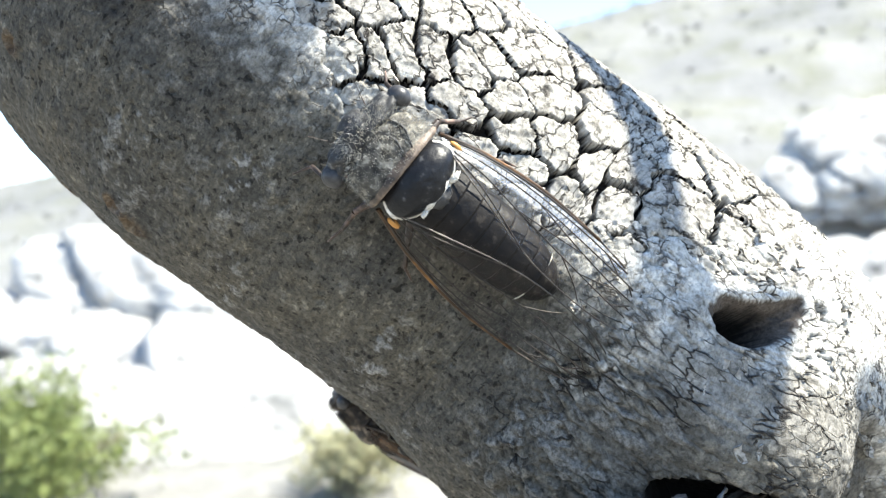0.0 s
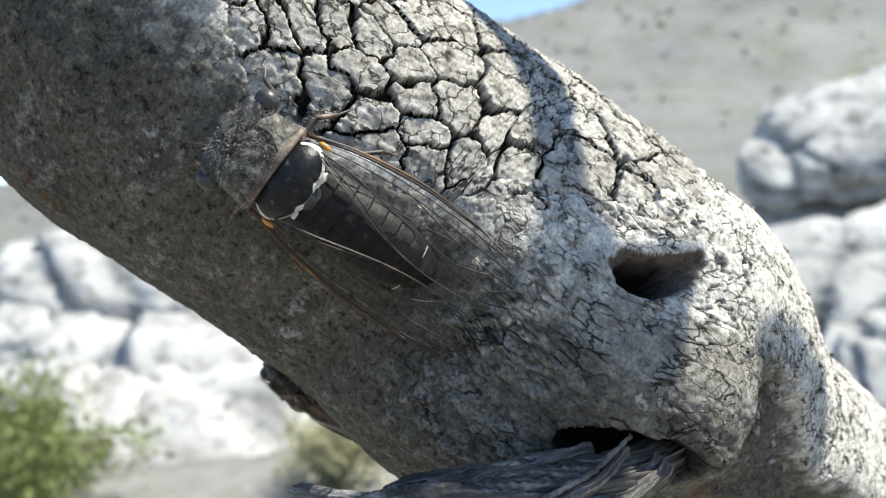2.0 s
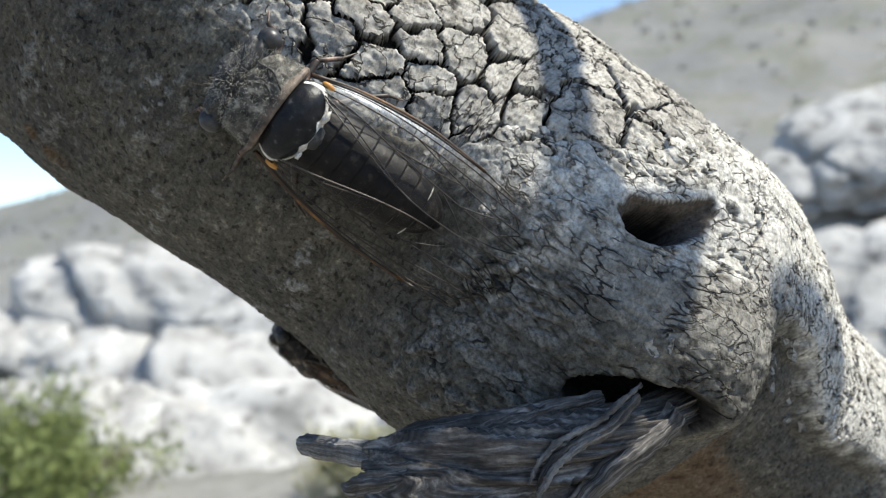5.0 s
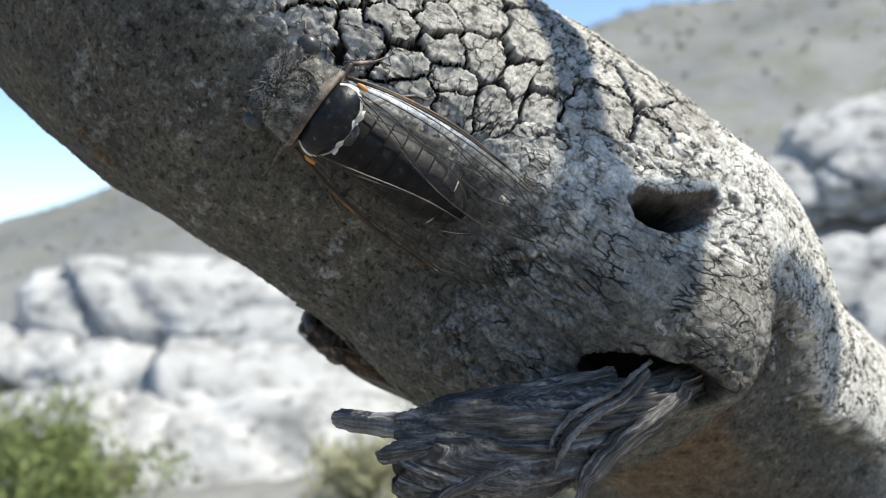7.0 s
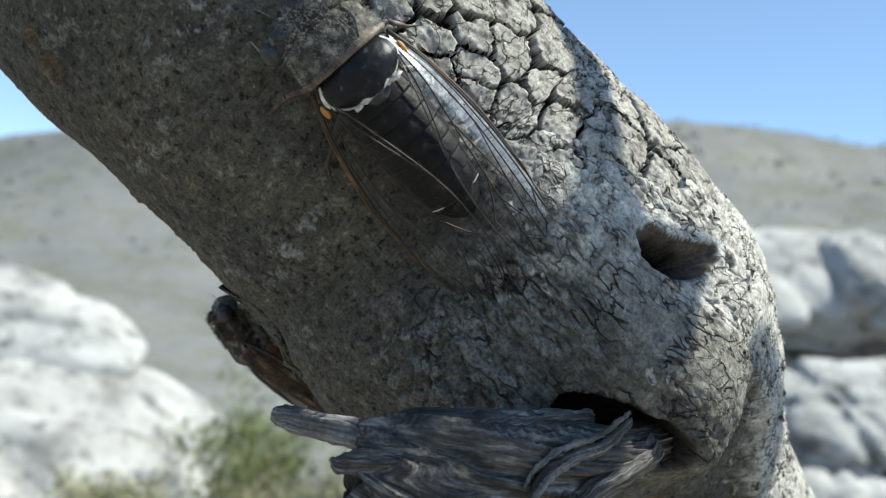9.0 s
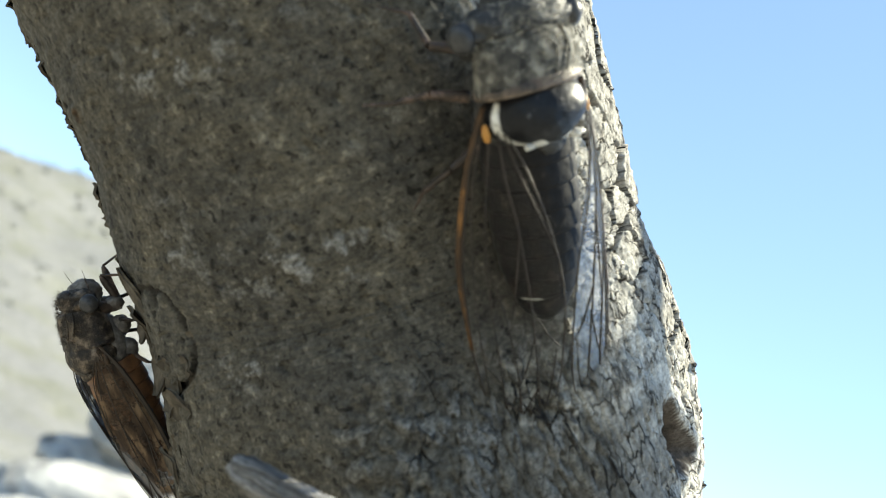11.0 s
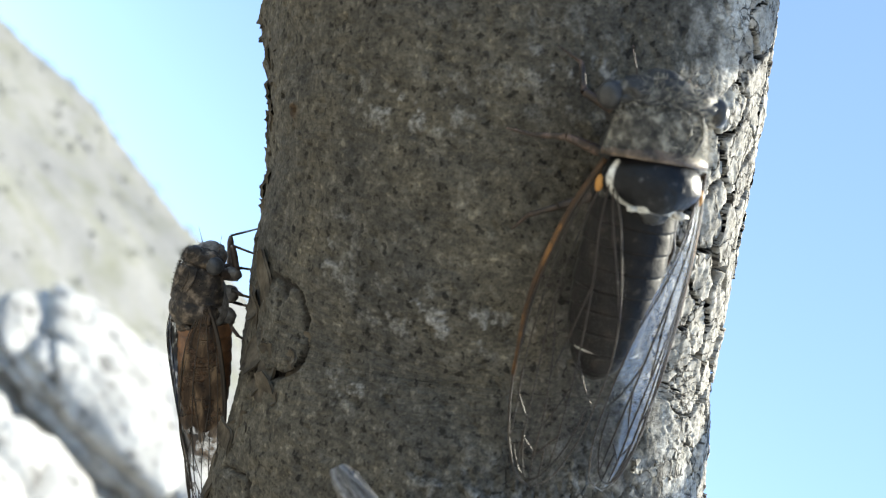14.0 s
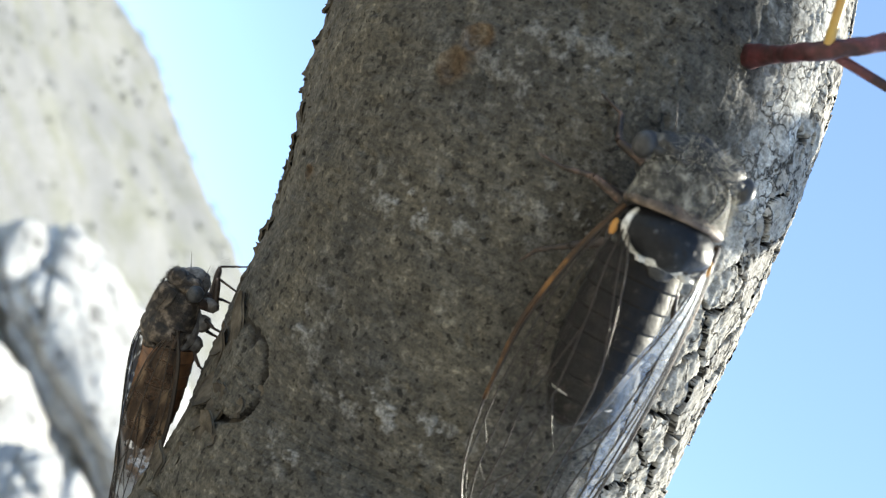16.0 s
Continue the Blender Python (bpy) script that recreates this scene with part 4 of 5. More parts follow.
def build_shoots(tree):
    """A red shoot with leaf stalks, and unseen side branches and added leaves, set so that their shade falls across the
    trunk.
    """
    org = np.array(tree.matrix_world.translation)

    def stick(name, rows, mat, label="", n=24, sides=10, **shape):
        return tube(name, [(x / 1000 - org[0], y / 1000 - org[1], z / 1000 + EYE - org[2], q / 1000) for x, y, z, q in rows], mat, tree, n, sides, label, **shape)

    root = on_trunk(0.0215, 5, -0.003).translation * 1000
    root = (root.x, root.y, root.z - EYE * 1000)
    fork = (-38.2, 123.0, 30.2)
    stem = [root, tuple(0.5 * (p + q) for p, q in zip(root, fork)), fork, (-37.9, 118.0, 38.1)]
    red = stick("shoot", [(*stem[0], 1.6), (*stem[1], 0.95), (*stem[2], 0.95), (*stem[3], 0.75)], REDTWIG, "red young shoot with thin leaf stalks", n=60, sides=20, rough=0.3, seed=6)
    tip = np.array(stem[2])
    for way, length, mat in (((-0.93, -0.37, 0.0), 34, STALK), ((0.64, -0.56, 0.52), 32, REDTWIG)):
        w = np.array(way) / np.linalg.norm(way)
        stick("leaf_stalk", [(*tip, 0.5), (*(tip + w * length * 0.5 + np.array([0, 0, 0.6])), 0.48), (*(tip + w * length), 0.4)], mat)
    sun_mm = np.array(SUN_DIR) * 1000

    def shade_branch(places, reach, radius, far):
        rows = [tuple(np.array(p) + sun_mm * reach) + (radius,) for p in places]
        rows.insert(0, (*far, radius * 1.5))
        stick("side_branch", rows, BARKTWIG, "", 60, 12, rough=0.25)
        return rows

    def leaf(at, size, turn):
        nu, nv = 12, 7
        u, v = np.meshgrid(np.linspace(0, 1, nu), np.linspace(-1, 1, nv), indexing="ij")
        half = 0.5 * np.sin(np.pi * np.clip(u, 0.02, 0.98)) ** 0.8
        g = np.stack([(u - 0.5) * size, v * half * size * 0.62, 0.06 * size * v * v + 0.04 * size * np.sin(3 * u)], -1).reshape(-1, 3) / 1000
        m = Matrix.Translation(Vector(np.array(at) / 1000 + np.array((0, 0, EYE)) - org)) @ pose(0, 0, 0, *turn)
        g = np.array([m @ Vector(p) for p in g])
        i, j = np.meshgrid(np.arange(nu - 1), np.arange(nv - 1), indexing="ij")
        f = np.stack([i * nv + j, (i + 1) * nv + j, (i + 1) * nv + j + 1, i * nv + j + 1], -1).reshape(-1, 4)
        attach("leaf", mesh_from("leaf", g, f, LEAF), tree)

    # unseen loose leaves, added sunward of collar and stub only to shade them
    for at, size, turn in (((26.5, 131, -18), 20, (20, -35, 20)), ((22, 128, -32), 32, (0, -30, -20)), ((4, 125, -38), 30, (-15, -35, 10)), ((28, 132, -31), 26, (10, -25, 60)), ((12, 124, -44), 26, (5, -30, 30))):
        leaf(np.array(at) + sun_mm * 0.25, size, turn)
    # three more unseen leaves, added to keep the sun off the recess
    for q, a, size in ((104, -4, 15), (113, -13, 17), (124, -9, 17)):
        v = on_trunk(q / 1000, a).translation
        leaf(np.array((v.x, v.y, v.z - EYE)) * 1000 + sun_mm * 0.25, size, (10, 30, 25))
    shade_branch([(20, 158, 40), (23.7, 153.4, 22.4), (25.7, 144.4, 13.8), (27.0, 136, 2), (29.2, 133.6, -7), (29.5, 132.9, -15), (27, 133, -30)], 0.19, 3.0, (-60, 330, 330))
    high = [on_trunk(q / 1000, a).translation for q, a in ((15, -52), (23, -26), (27, -16), (31, -9), (35, -5))]
    shade_branch([(v.x * 1000, v.y * 1000, (v.z - EYE) * 1000) for v in high], 0.16, 2.7, (-110, 330, 300))


# ---- cicadas ----
def dome(name, centre, radii, mat, parent, label="", seg=28, rings=18, rough=0.0, seed=0, shape=None):
    bm = bmesh.new()
    bmesh.ops.create_uvsphere(bm, u_segments=seg, v_segments=rings, radius=1.0)
    for v in bm.verts:
        q = v.co.copy()
        if shape:
            q = shape(q)
        if rough:
            q *= 1 + rough * noise.fractal(q * 3.0 + Vector((seed, 0, 0)), 0.6, 2.0, 3)
        v.co = Vector((centre[0] + q.x * radii[0], centre[1] + q.y * radii[1], centre[2] + q.z * radii[2])) / 1000
    return part(name, bm, mat, parent, label)


def mm_tube(name, rows, mat, parent, n=12, sides=8, label="", **shape):
    return tube(name, [(x / 1000, y / 1000, z / 1000, r / 1000) for x, y, z, r in rows], mat, parent, n, sides, label, **shape)


def wing(side, parent, mats, spread=0.0, broad=True, name="forewing"):
    """A clear forewing held like a roof: a loft from the front edge to the hind edge, with raised veins."""
    membrane, vein, costa = mats
    front = np.array([(5.4, 1.4, 8.6), (6.6 + 0.3 * spread, -4, 6.4), (7.2 + spread, -12, 4.0), (7.1 + spread, -21, 2.8), (6.5 + spread, -27, 2.4), (5.7 + spread, -31, 2.3), (4.8 + spread, -33.2, 2.5), (3.6 + spread, -34.2, 2.9)], float)
    hind = np.array([(4.6, 0.2, 9.6), (3.4, -5.5, 10.6), (1.5 + 0.4 * spread, -12, 9.9), (0.7 + 0.7 * spread, -20, 7.8), (0.5 + spread, -26, 5.7), (0.9 + spread, -30.6, 4.3), (2.0 + spread, -33.2, 3.3), (3.6 + spread, -34.2, 2.9)], float)
    if broad:
        front = np.array([(5.4, 1.6, 8.4), (7.1, -4, 6.2), (8.3, -11, 3.9), (8.5, -18, 2.7), (8.0, -24.5, 2.1), (7.1, -29, 1.8), (5.8, -32, 1.8), (4.2, -33.2, 2.0)], float)
        hind = np.array([(4.4, -0.8, 9.6), (3.2, -5.6, 10.4), (1.5, -10.6, 10.2), (0.7, -17.5, 8.2), (0.6, -24.5, 5.6), (1.2, -29, 3.8), (2.4, -32, 2.6), (4.2, -33.2, 2.0)], float)
    nu, nv = 44, 14
    f, h = curve_points(front, nu), curve_points(hind, nu)
    w = np.linspace(0, 1, nv)
    g = f[:, None, :] * (1 - w)[None, :, None] + h[:, None, :] * w[None, :, None]
    puff = 1.1 * np.sin(np.pi * w)[None, :] * np.sin(np.pi * np.linspace(0, 1, nu))[:, None]
    g[:, :, 0] += puff * 0.75
    g[:, :, 2] += puff * 0.55
    g[:, :, 0] *= side
    g = g / 1000

    def at(u, b):
        x, y = np.clip(u, 0, 1) * (nu - 1), np.clip(b, 0, 1) * (nv - 1)
        i, j = min(int(x), nu - 2), min(int(y), nv - 2)
        p, q = x - i, y - j
        return (g[i, j] * (1 - p) + g[i + 1, j] * p) * (1 - q) + (g[i, j + 1] * (1 - p) + g[i + 1, j + 1] * p) * q

    i, j = np.meshgrid(np.arange(nu - 1), np.arange(nv - 1), indexing="ij")
    F = np.stack([i * nv + j, (i + 1) * nv + j, (i + 1) * nv + j + 1, i * nv + j + 1], -1).reshape(-1, 4)
    ob = attach(name, mesh_from(name, g.reshape(-1, 3), F, membrane), parent, "clear veined wing held like a roof")

    def strand(path, radius, mat, label="vein"):
        rows = []
        for k in range(len(path)):
            q = at(*path[k])
            rows.append((q[0], q[1], q[2] + 0.00005, radius * (1.0 if k < len(path) - 1 else 0.7) / 1000))
        tube(label, rows, mat, ob, max(8, 4 * len(path)), 6)

    # clear wings get the painted glints on their edges
    pale = GLINTVEIN if costa is COSTA else vein
    strand([(0, 0), (0.15, 0), (0.32, 0), (0.5, 0)], 0.30, costa, "front_edge")
    strand([(0.01, 0.06), (0.15, 0.05), (0.32, 0.045), (0.48, 0.02)], 0.16, vein)
    strand([(0.5, 0), (0.6, 0), (0.7, 0), (0.8, 0), (0.88, 0), (0.94, 0), (1.0, 0)], 0.13, pale, "front_edge")
    strand([(0.0, 1), (0.15, 1), (0.4, 1), (0.6, 1), (0.8, 1), (0.9, 1), (1.0, 1)], 0.09, pale, "hind_edge")
    for path in ([(0.02, 0.15), (0.2, 0.13), (0.42, 0.14), (0.58, 0.10), (0.68, 0.02)],
                 [(0.02, 0.35), (0.16, 0.33), (0.32, 0.30), (0.5, 0.31), (0.66, 0.26), (0.8, 0.12)],
                 [(0.32, 0.30), (0.44, 0.44), (0.58, 0.50), (0.72, 0.48), (0.86, 0.46)],
                 [(0.02, 0.6), (0.14, 0.62), (0.28, 0.66), (0.44, 0.70), (0.62, 0.74), (0.78, 0.80)],
                 [(0.28, 0.66), (0.38, 0.57), (0.48, 0.47)], [(0.50, 0.71), (0.56, 0.62), (0.62, 0.50)], [(0.44, 0.7), (0.50, 0.84), (0.54, 0.97)],
                 [(0.54, 0.11), (0.57, 0.2), (0.60, 0.28)], [(0.66, 0.26), (0.69, 0.36), (0.72, 0.48)], [(0.64, 0.75), (0.69, 0.62), (0.74, 0.48)],
                 [(0.70, 0.08), (0.80, 0.13), (0.86, 0.28), (0.875, 0.5), (0.85, 0.7), (0.78, 0.82), (0.66, 0.90), (0.54, 0.93)],
                 [(0.66, 0.26), (0.76, 0.27), (0.86, 0.28)], [(0.70, 0.62), (0.78, 0.66), (0.85, 0.7)],
                 [(0.02, 0.82), (0.12, 0.86), (0.26, 0.9), (0.36, 0.99)]):
        strand(path, 0.085, vein)
    return ob


def leg(parent, rows, mat, stout=1.0, name="leg"):
    """Thigh, shin and foot along four joints."""
    a, b, c, d = rows
    ob = mm_tube(name, [(*a, 0.6 * stout), *[tuple(np.array(a) * (1 - q) + np.array(b) * q) + ((0.58 - 0.16 * q) * stout,) for q in (0.35, 0.75)], (*b, 0.4 * stout)], mat, parent, 12, 8)
    mm_tube("shin", [(*b, 0.36 * stout), *[tuple(np.array(b) * (1 - q) + np.array(c) * q) + (0.3 * stout,) for q in (0.4, 0.8)], (*c, 0.26)], mat, ob, 10, 8)
    mm_tube("foot", [(*c, 0.22), *[tuple(np.array(c) * (1 - q) + np.array(d) * q) + (0.18,) for q in (0.5,)], (*d, 0.1)], mat, ob, 8, 6)
    return ob


def cicada(m, label, tones, spread, feet):
    """Up the y axis looks the head, z is away from the bark; all in millimetres from the bark below the thorax."""
    black, down, headm, collar, pale, eye, abdo, belly, legm, wings = tones
    fuzz = FUZZ if down is DOWN else BROWN
    bug = empty("cicada", m, label, "cicada", "cicadas on the trunk")
    under = ASH if down is BROWN else belly
    dome("thorax", (0, 0.5, 6.4), (4.7, 5.6, 3.6), under, bug, "", rough=0.05, seed=2)
    for side in (-1, 1):
        for y, size in ((6.2, 1.2), (2.9, 1.5), (-0.9, 1.7)):
            dome("hip", (side * 2.6, y, 3.9 - 0.2 * size), (1.2, size, 1.5), under, bug, "", 16, 12, 0.15, int(y + 9))
    ring = []
    for y in np.linspace(-2.0, -20.8, 110):
        q = (-2.0 - y) / 18.8
        seg = ((-2.0 - y) / 2.2) % 1.0
        rad = 4.3 * math.sqrt(max(0.02, 1 - max(0.0, (q - 0.2) / 0.8) ** 3.0)) * (0.955 + 0.05 * seg ** 0.6)
        ring.append((0, y, 6.0 - 2.6 * q, rad))
    mm_tube("abdomen", ring, abdo, bug, 200, 36, "dark ringed abdomen", flatten=1.06)
    if down is DOWN:
        for low, high in ((-1.15, -0.6), (0.5, 1.0)):
            mm_tube("pale_band", [(3.98 * math.sin(a), -16.9 - 0.8 * math.cos(a), 3.90 + 3.74 * math.cos(a), 0.02 + 0.07 * math.sin(math.pi * (a - low) / (high - low))) for a in np.linspace(low, high, 11)], fuzz, bug, 40, 8, "white downy edge of a hind segment", rough=0.6, seed=3)
    dome("belly", (0, -9, 4.2), (3.8, 8.6, 2.6), belly, bug)

    def shield(q):
        y = q.y
        wide = 1.0 if y > 0 else 1.0 - 0.62 * y * y
        return Vector((q.x * wide, y, q.z))
    plate = dome("mesonotum", (0, -0.2, 8.0), (5.3, 3.7, 3.9), black, bug, "glossy black shield with a white downy border", 72, 60, 0.015, 7, shield)
    q = np.array([v.co for v in plate.data.vertices]) * 1000 - np.array((0, -0.2, 8.0))
    q /= np.array((5.3, 3.7, 3.9))
    rho, ahead = np.hypot(q[:, 0], q[:, 1]), q[:, 1] / np.maximum(np.hypot(q[:, 0], q[:, 1]), 1e-4)
    limit = np.interp(ahead, [-1.0, -0.8, -0.5, -0.2, 0.5, 1.0], [0.70, 0.74, 0.82, 0.88, 0.91, 1.3]) - 0.10 * np.exp(-((np.abs(q[:, 0]) - 0.30) / 0.10) ** 2) * (ahead < 0)
    plate.data.attributes.new("rim", "FLOAT", "POINT").data.foreach_set("value", (smooth(-0.05, 0.07, rho - limit) * smooth(0.12, 0.3, q[:, 2])).astype(np.float32))
    dome("scutellum", (0, -3.0, 9.9), (1.5, 1.0, 0.8), headm, bug, "pale cross-shaped ridge", 20, 12, 0.15, 3)
    for side, big in ((-1, 0.55), (1, 0.8)):
        dome("pale_corner", (side * 2.6, -2.7, 10.2), (0.95 * big, 0.5 * big, 0.4), pale, bug, "white hind corner of the shield", 18, 12, 0.45, 5 + side)
    PRO, back = (1.6, 0.0) if down is DOWN else (1.46, -0.9)
    mm_tube("pronotum", [(0, 7.4, 8.2, 2.2), (0, 6.8, 8.1, 2.8), (0, 5.6, 8.05, 3.2), (0, 3.8, 8.05, 3.42), (0, 2.6 + back, 8.0, 3.55), (0, 2.0 + back, 8.0, 3.2)], down, bug, 60, 64, "grey downy plate with dark furrows", flatten=PRO, rough=0.10, seed=11)
    mm_tube("collar", [(0, 3.2 + back, 8.0, 3.40), (0, 2.8 + back, 8.0, 3.55), (0, 2.3 + back, 8.0, 3.64), (0, 2.0 + back, 8.0, 3.5)], collar, bug, 14, 40, "orange-brown hind band", flatten=PRO, rough=0.02, seed=3)
    hairs = np.random.default_rng(17)
    count = 1900
    ang, along = hairs.uniform(-1.45, 1.45, count), hairs.uniform(2.4, 9.8, count)
    r = np.interp(along, [1.8, 6.5, 8.2, 9.8], [3.6, 3.15, 2.7, 1.6])
    root = np.stack([np.sin(ang) * r * PRO, along, 8.0 + np.cos(ang) * r], 1)
    out = np.stack([np.sin(ang), hairs.uniform(-0.6, 0.9, count), np.cos(ang)], 1) + hairs.normal(0, 0.35, (count, 3))
    out /= np.linalg.norm(out, axis=1)[:, None]
    wide = np.cross(out, hairs.normal(size=(count, 3)))
    wide /= np.linalg.norm(wide, axis=1)[:, None]
    size = hairs.uniform(0.3, 0.8, (count, 1))
    size[along > 8.2] *= 1.9
    tri = np.stack([root - wide * 0.028, root + wide * 0.028, root + out * size], 1).reshape(-1, 3) / 1000
    attach("down", mesh_from("down", tri, np.arange(3 * count).reshape(-1, 3), fuzz, True), bug, "fine pale hairs", "stuff")
    for side in (-1, 1):
        for q in (0.25, 0.6):
            mm_tube("furrow", [(side * 5.0 * q, 7.0, 10.9 - 1.2 * q, 0.10), (side * (4.6 * q + 0.5), 5.0, 11.3 - 1.2 * q, 0.15), (side * 3.6 * q, 3.0, 11.45 - 0.5 * q, 0.10)], headm, bug, 10, 6)
    grey = down is DOWN
    dome("head", (0, 8.0, 7.9), (6.0 if grey else 4.9, 2.1, 2.5), headm, bug, "dark bristly head", 56, 36, 0.10, 5)
    dome("crown", (0, 8.4, 9.3), (2.6, 1.7, 1.2), headm, bug, "", 24, 16, 0.12, 9)
    if grey:
        dome("face", (0, 9.6, 6.7), (2.3, 1.4, 2.4), headm, bug, "", 20, 14, 0.06)
    else:
        dome("face", (0, 8.7, 6.6), (2.7, 2.3, 2.7), under, bug, "grey face", 32, 24, 0.08, 4)
    for side in (-1, 1):
        dome("eye", (side * (5.75 if grey else 4.3), 7.6, 7.9), (1.25, 1.45, 1.4), eye, bug, "dark bulging eye", 26, 18)
        mm_tube("antenna", [(side * 2.6, 9.6, 6.6, 0.12), (side * 3.2, 10.9, 6.9, 0.05), (side * 4.0, 12.6, 7.2, 0.025)], legm, bug, 10, 6)
        dome("wing_root", (side * 5.5, -0.8, 8.3), (0.4, 0.9, 0.4), wings[3], bug, "orange wing root", 14, 10)
        wing(side, bug, wings[:3], spread, down is DOWN)
    for k, rows in enumerate(feet):
        leg(bug, rows, legm, 1.9 if down is BROWN and k < 2 else 1.0)
    return bug


FEET = [
    [(-3.8, 6.4, 5.0), (-6.6, 7.4, 3.6), (-6.4, 10.4, 1.0), (-8.6, 11.6, -0.6)], [(3.8, 6.4, 5.0), (6.2, 7.0, 3.6), (6.6, 9.8, 0.8), (7.8, 10.8, -0.8)],
    [(-4.2, 2.2, 4.6), (-7.4, 3.2, 3.4), (-9.8, 3.0, 0.9), (-12.2, 3.4, -0.7)], [(4.2, 2.2, 4.6), (6.8, 2.4, 3.4), (8.6, 0.4, 0.8), (10.2, -0.6, -0.8)],
    [(-4.0, -2.4, 4.2), (-6.6, -4.0, 2.8), (-8.8, -5.6, 0.8), (-9.6, -7.4, -0.6)], [(4.0, -2.4, 4.2), (6.4, -4.2, 2.8), (8.4, -6.6, 0.6), (9.0, -8.4, -0.8)],
]
ROLL = 34


def rolled(joint, share):
    a = -radians(ROLL) * share
    x, y, z = joint
    return (x * math.cos(a) + z * math.sin(a), y, -x * math.sin(a) + z * math.cos(a))


REST_FEET = [[p, rolled(q, 0.5), rolled(u, 0.8), rolled(v, 1)] for p, q, u, v in [
    [(-2.6, 6.2, 6.2), (-3.6, 6.0, 1.6), (-3.9, 11.4, 2.9), (-4.6, 14.0, -3.0)], [(2.6, 6.2, 6.2), (3.4, 5.8, 1.8), (4.0, 10.8, 2.7), (4.8, 9.6, -3.4)],
    [(-3.0, 3.6, 3.8), (-4.4, 5.8, 2.4), (-5.4, 6.0, 0.2), (-6.0, 5.8, -4.8)], [(3.0, 3.4, 3.8), (4.4, 3.8, 2.4), (5.4, 3.2, 0.2), (6.0, 2.8, -4.8)],
    [(-3.0, -0.4, 3.4), (-4.2, 0.6, 1.8), (-5.2, -0.2, -0.6), (-5.8, -0.8, -5.0)], [(3.0, -1.0, 3.4), (4.2, -2.2, 2.0), (5.0, -3.6, -0.2), (5.6, -4.8, -4.8)]]]
GREY_TONES = (SHIELD, DOWN, HEADM, COLLAR, PALE, EYEM, ABDO, HEADM, LEG, (MEMBRANE, VEIN, COSTA, ORANGE))
BROWN_TONES = (BROWN, BROWN, BROWN, BROWN, BROWN, EYEM, RUST, RUST, LEG, (BROWN_MEMBRANE, VEIN, VEIN, COSTA))
CLIMB = [(0.0, 50.5, -0.1), (0.5, 51.0, 6.9), (1.0, 50.4, 8.2), (1.5, 50.4, 7.9), (3.5, 50.4, 7.7), (6.5, 50.3, 7.4), (7.5, 50.6, 7.8), (8.5, 50.6, 7.2), (11.0, 51.2, 5.1),
         (12.5, 51.4, 4.5), (13.0, 51.2, 7.8), (13.5, 49.4, 13.1), (14.0, 45.9, 16.3), (14.5, 41.0, 16.7), (15.0, 38.3, 17.0), (15.5, 37.2, 16.9), (16.0, 37.8, 16.8)]


def climb_pose(s, th):
    return on_trunk(s / 1000, th, 0.0, -2.5) @ pose(0, 0, 0, 1.8)


# ---- land ----
def ridge_angle(az):
    return np.interp(az, [-180, -90, -45, -30, -22, -16.5, -8, 2, 8, 20, 40, 90, 180], [5, 3, 1.2, 1.2, 2.3, 4.2, 7.6, 10.3, 11.2, 11.8, 11.6, 6, 5])


def land_height(x, y):
    r = np.sqrt(x * x + y * y)
    az = np.degrees(np.arctan2(x, y))
    top = EYE + 130 * np.tan(np.radians(ridge_angle(az)))
    rise = smooth(6, 130, r) ** 1.3
    z = top * rise * np.where(r > 130, 130 / np.maximum(r, 130), 1.0) - np.where(r > 130, (r - 130) * 0.02, 0)
    p = np.stack([x, y, 0 * x], -1).reshape(-1, 3)
    lump = fbm(p / 11.0, 4, 301).reshape(x.shape) * np.minimum(r * 0.02, 1.6) + fbm(p / 1.7, 3, 311).reshape(x.shape) * np.clip(r * 0.03 - 0.03, 0, 0.16)
    return z + lump * np.where(r > 400, 0.3, 1)


def build_land():
    r = np.concatenate([[0.0], np.geomspace(0.25, 60, 110), np.linspace(62, 150, 60), np.geomspace(156, 3500, 24)])
    az = np.radians(np.concatenate([np.arange(-40, 45, 0.5), np.arange(45, 320, 4.0)]))
    R, A = np.meshgrid(r, az, indexing="ij")
    X, Y = R * np.sin(A), R * np.cos(A)
    Z = land_height(X, Y)
    n, m = R.shape
    i, j = np.meshgrid(np.arange(n - 1), np.arange(m), indexing="ij")
    j2 = (j + 1) % m
    F = np.stack([i * m + j, i * m + j2, (i + 1) * m + j2, (i + 1) * m + j], -1).reshape(-1, 4)
    ob = new("ground", mesh_from("ground", np.stack([X, Y, Z], -1).reshape(-1, 3), F, GROUND))
    tagged(ob, "dry grey-green stony hillside with sparse scrub", "ground", "", "structure")


def place(az, el, dist):
    a = radians(az)
    return Vector((dist * math.sin(a), dist * math.cos(a), EYE + dist * math.tan(radians(el))))


